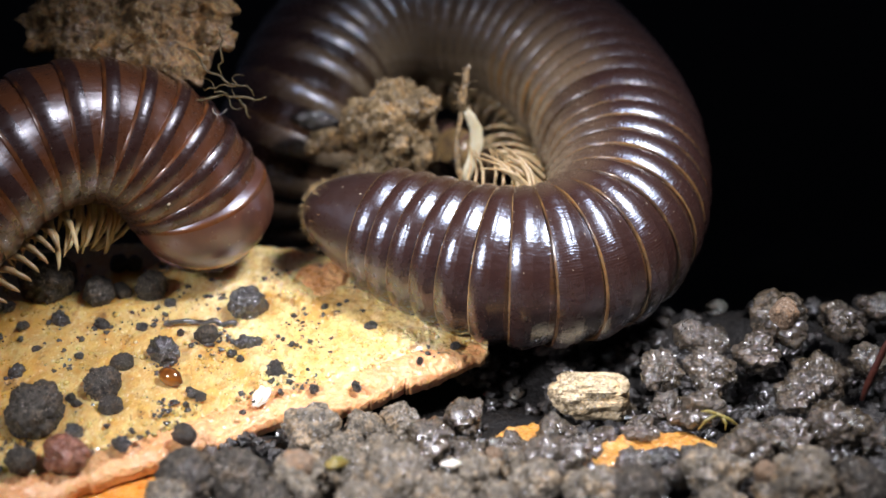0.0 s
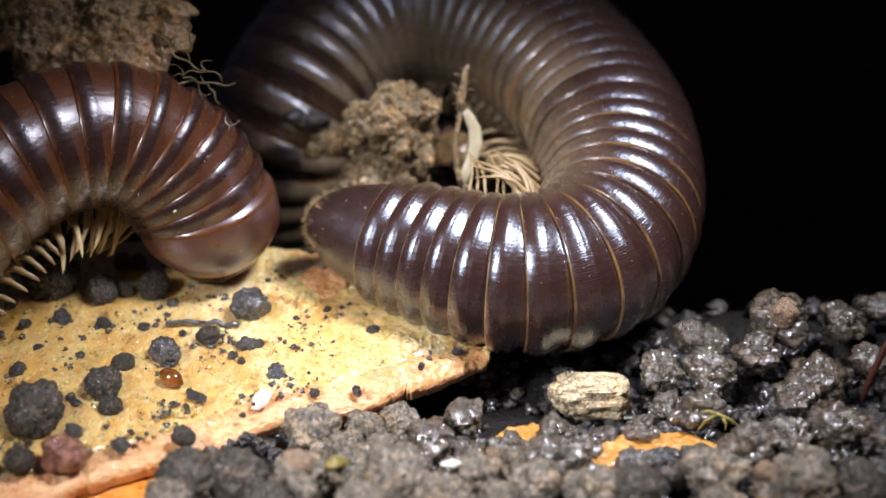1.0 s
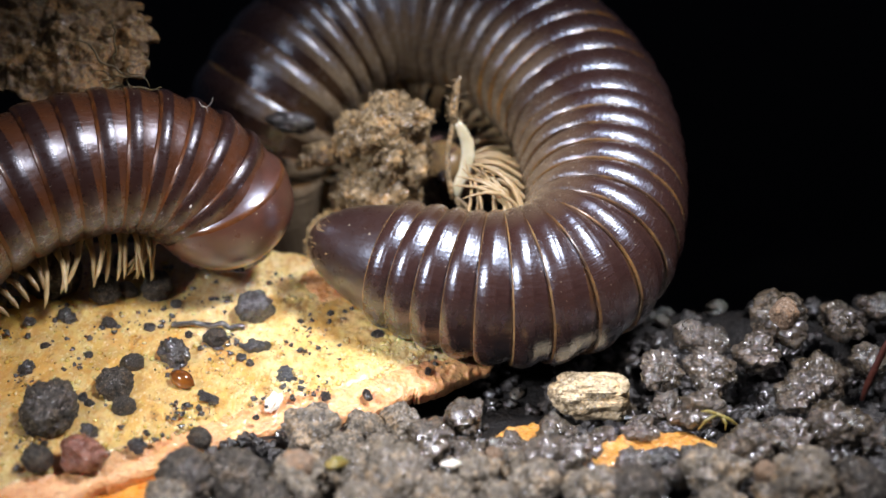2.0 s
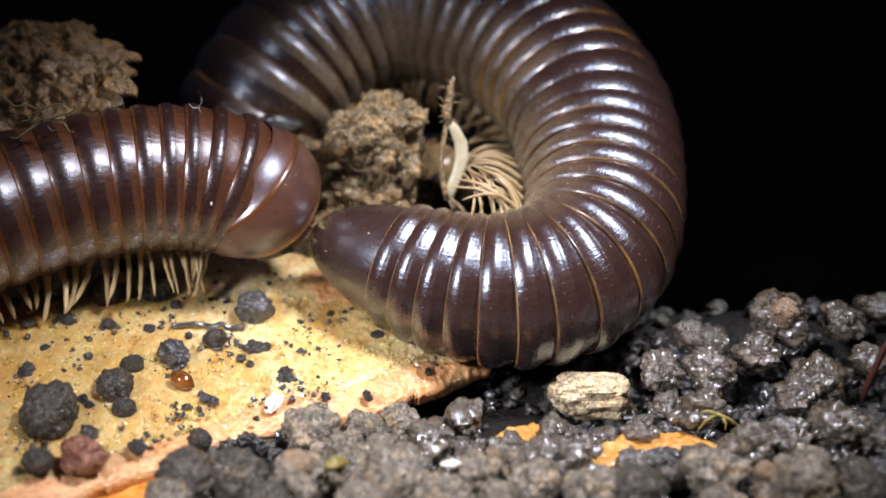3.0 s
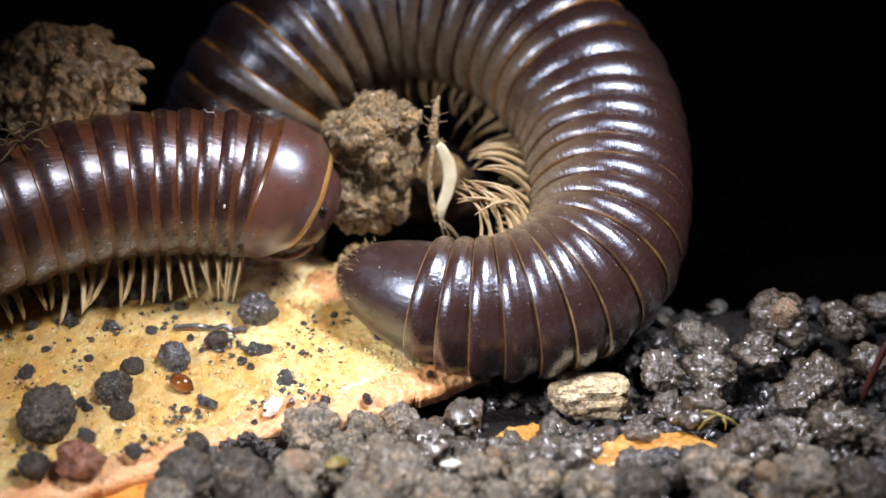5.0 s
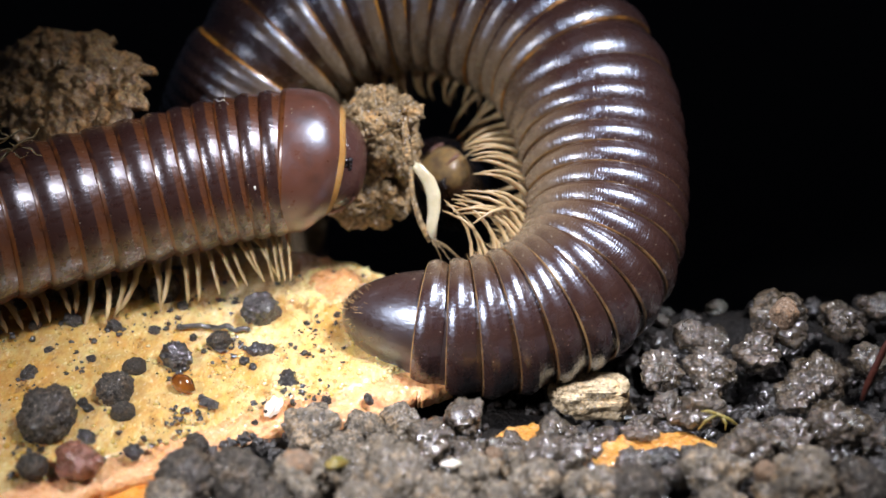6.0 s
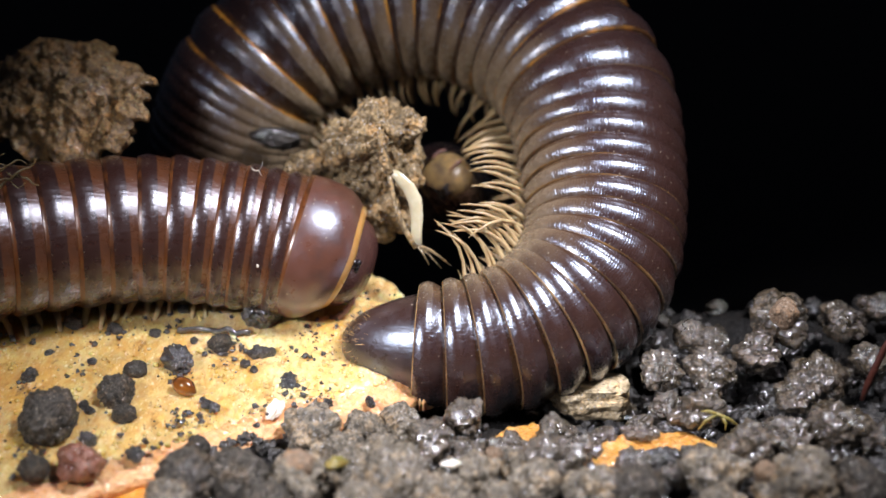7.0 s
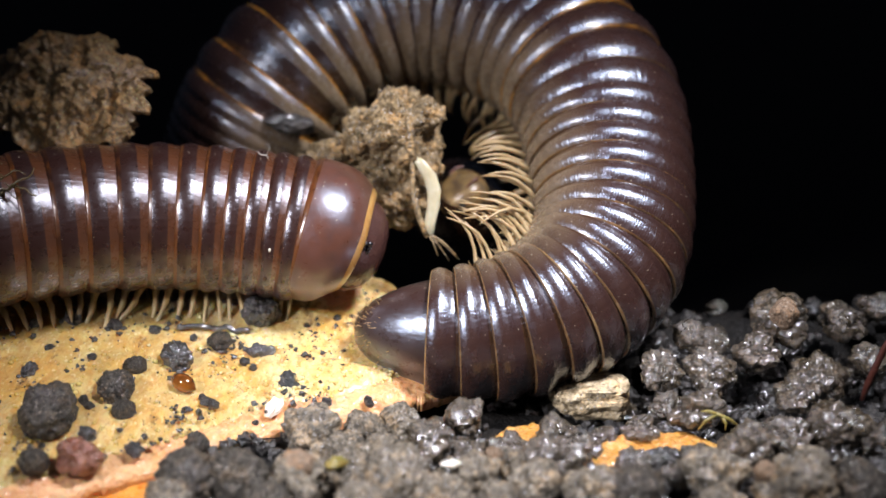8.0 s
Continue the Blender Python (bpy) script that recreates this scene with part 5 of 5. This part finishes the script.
worm_pose(4.0, [
    (-4.93, 1.97, 2.31), (-5.70, 1.88, 3.46), (-7.30, 1.99, 4.45), (-9.80, 1.92, 4.83), (-12.73, 1.27, 4.91), (-15.55, 0.04, 4.56),
    (-17.89, -1.09, 4.41)])
worm_pose(4.5, [
    (-4.70, 1.55, 2.19), (-5.79, 1.65, 3.36), (-7.70, 1.88, 4.35), (-10.21, 1.90, 4.80), (-12.73, 1.32, 4.99), (-15.55, 0.07, 4.61),
    (-17.89, -1.04, 4.49)])
worm_pose(5.8, [
    (-3.10, 3.02, 5.93), (-4.56, 2.98, 6.06), (-6.78, 2.67, 5.72), (-9.80, 2.06, 5.06), (-12.73, 1.05, 4.52), (-15.55, -0.16, 4.22),
    (-17.89, -1.29, 4.07)])
worm_pose(6.0, [
    (-2.93, 2.56, 5.14), (-4.35, 2.60, 5.39), (-6.78, 2.44, 5.32), (-9.80, 1.90, 4.80), (-12.73, 1.01, 4.45), (-15.55, -0.16, 4.22),
    (-17.89, -1.24, 4.15)])
worm_pose(6.5, [
    (-2.69, 1.14, 2.67), (-4.45, 1.46, 3.42), (-6.78, 1.57, 3.82), (-9.80, 1.50, 4.10), (-12.73, 0.85, 4.18), (-15.55, -0.26, 4.05),
    (-17.89, -1.29, 4.07)])
worm_pose(7.0, [
    (-2.69, 0.73, 1.96), (-4.45, 0.97, 2.58), (-6.78, 1.12, 3.03), (-9.80, 1.14, 3.48), (-12.73, 0.52, 3.60), (-15.55, -0.44, 3.74),
    (-17.89, -1.39, 3.90)])
worm_pose(7.5, [
    (-2.63, 0.93, 2.31), (-4.45, 1.17, 2.93), (-6.78, 1.32, 3.38), (-9.80, 1.30, 3.74), (-12.73, 0.72, 3.95), (-15.55, -0.29, 3.99),
    (-17.89, -1.29, 4.07)])
worm_pose(8.0, [
    (-2.28, 1.05, 2.53), (-4.25, 1.30, 3.16), (-6.78, 1.41, 3.54), (-9.80, 1.35, 3.83), (-12.73, 0.77, 4.04), (-15.55, -0.21, 4.13),
    (-17.89, -1.19, 4.24)])


# ---- everything that moves ----
TIMES = [0, 0.5, 0.8, 1.0, 1.25, 1.5, 1.8, 2.3, 2.8, 3.15, 3.5, 4.0, 4.5, 4.9, 5.35, 5.8, 6.0, 6.25, 6.5, 7.0, 7.5, 8.0]


def path_rows(rows, rx=0, ry=0, tilt=(0, 1, 0)):
    """Rows (t, x, y, z, turn) as timed poses; turn is about the tilt axis."""
    keys = [(r[0], np.array(r[1:], float)) for r in rows]
    out = []
    for t in TIMES:
        x, y, z, a = glide(keys, t)
        out.append((t, at(x, y, z) @ Matrix.Rotation(radians(a), 4, tilt) @ pose(0, 0, 0, rx, ry, 0)))
    return out


def motions():
    coil_inv, worm_inv = COILED.matrix_basis.inverted(), CRAWLER.matrix_basis.inverted()
    coil_rows = {ob: [] for ob, _ in COILED_BITS}
    front_rows = {ob: [] for ob, _ in COILED_FRONT}
    worm_rows = {ob: [] for ob, _ in CRAWLER_BITS}
    toward = np.array((0, -math.cos(radians(30)), math.sin(radians(30))))
    for t in TIMES:
        values = glide(COIL_KEYS, t)
        spine = Spine(values[2:])
        for i, (ob, s) in enumerate(COILED_BITS):
            near, far, end = values[1]
            s += 0 if s < 4 else 5 * (1 - end) + (min(s, 7.3) - 4.1) * (end - 1) + max(min(s, 19.5) - 7.3, 0) * (near - 1) + max(s - 19.5, 0) * (far - 1)
            s = min(s, spine.s[-1] - 0.35 * (len(COILED_BITS) - i))
            p, d = spine.place(s), spine.heading(s)
            out = (p - values[0]) / np.linalg.norm(p - values[0])
            side = out - toward * out.dot(toward)
            side /= np.linalg.norm(side)
            # the back turns up at the tail; further on the body lies on its side
            lean = radians(38) * (1 - smoothstep(17, 35, s))
            w = smoothstep(11, 19.5, s)
            back = out * (1 - w) + (side * math.cos(lean) + toward * math.sin(lean)) * w
            coil_rows[ob].append((t, coil_inv @ seat(p, d, back)))
        spine = Spine(glide(FACE_KEYS, t))
        for ob, s in COILED_FRONT:
            p, d = spine.place(s), -spine.heading(s)
            front_rows[ob].append((t, coil_inv @ seat(p, d, Vector((-1, -0.6, 0.5)))))
        spine = Spine(glide(WORM_KEYS, t))
        for ob, s in CRAWLER_BITS:
            p, d = spine.place(s), -spine.heading(s)
            up = np.cross(toward, d)
            up /= np.linalg.norm(up)
            worm_rows[ob].append((t, worm_inv @ seat(p, d, up * math.cos(radians(25)) + toward * math.sin(radians(25)))))
    for rows in (coil_rows, front_rows, worm_rows):
        for ob, r in rows.items():
            walk(ob, r)
    r3 = random.Random(29)
    for leg, x, side, k in CRAWLER_LEGS:
        if k > 15:
            continue
        rows = []
        lean, splay = r3.gauss(0, 7), r3.gauss(0, 6)
        for i in range(33):
            t = i * 0.25
            a = 2 * math.pi * (1.0 * t - 0.11 * (k - x * 0.9)) + (0.6 if side > 0 else 0)
            rows.append((t, at(x, side * 0.55, -2.72, side * 6 * max(0, math.cos(a)) + splay, 24 * math.sin(a) + lean, 0)))
        walk(leg, rows)
    for feeler, s in CRAWLER_FEELERS:
        walk(feeler, [(t, at(0.6, s * 1.15, -0.7, 0, 92 + 16 * math.sin(2.6 * t + s), s * (14 + 8 * math.sin(1.9 * t)))) for t in TIMES])
    pivot = Vector((-7, -4, 0.8)) * MM
    keys = [(r[0], np.array(r[1:], float)) for r in PEEL_PATH]
    still = {ob: ob.matrix_basis.copy() for ob in RIDERS}
    for ob in RIDERS:
        rows = []
        for t in (0, 1.0, 1.25, 1.5, 3.0, 4.5, 6.0, 6.5, 7.0, 7.5, 8.0):
            x, y, z, a, b, c = glide(keys, t)
            m = Matrix.Translation(pivot) @ at(x, y, z, a, b, c) @ Matrix.Translation(-pivot)
            rows.append((t, m @ still[ob]))
        walk(ob, rows)
    walk(SOIL_CLUMP, path_rows(LUMP_PATH))
    walk(SOIL_PELLET, path_rows(PELLET_PATH, 0, 8))
    walk(SPROUT, path_rows(SPROUT_PATH, -25, 0, (0, -1, 0)))
    walk(BARK_PIECE, path_rows(BARK_PATH, 35, 0, (0, 0, -1)))
    walk(FIBRES, path_rows(FIBRE_PATH, -20, 0))


motions()
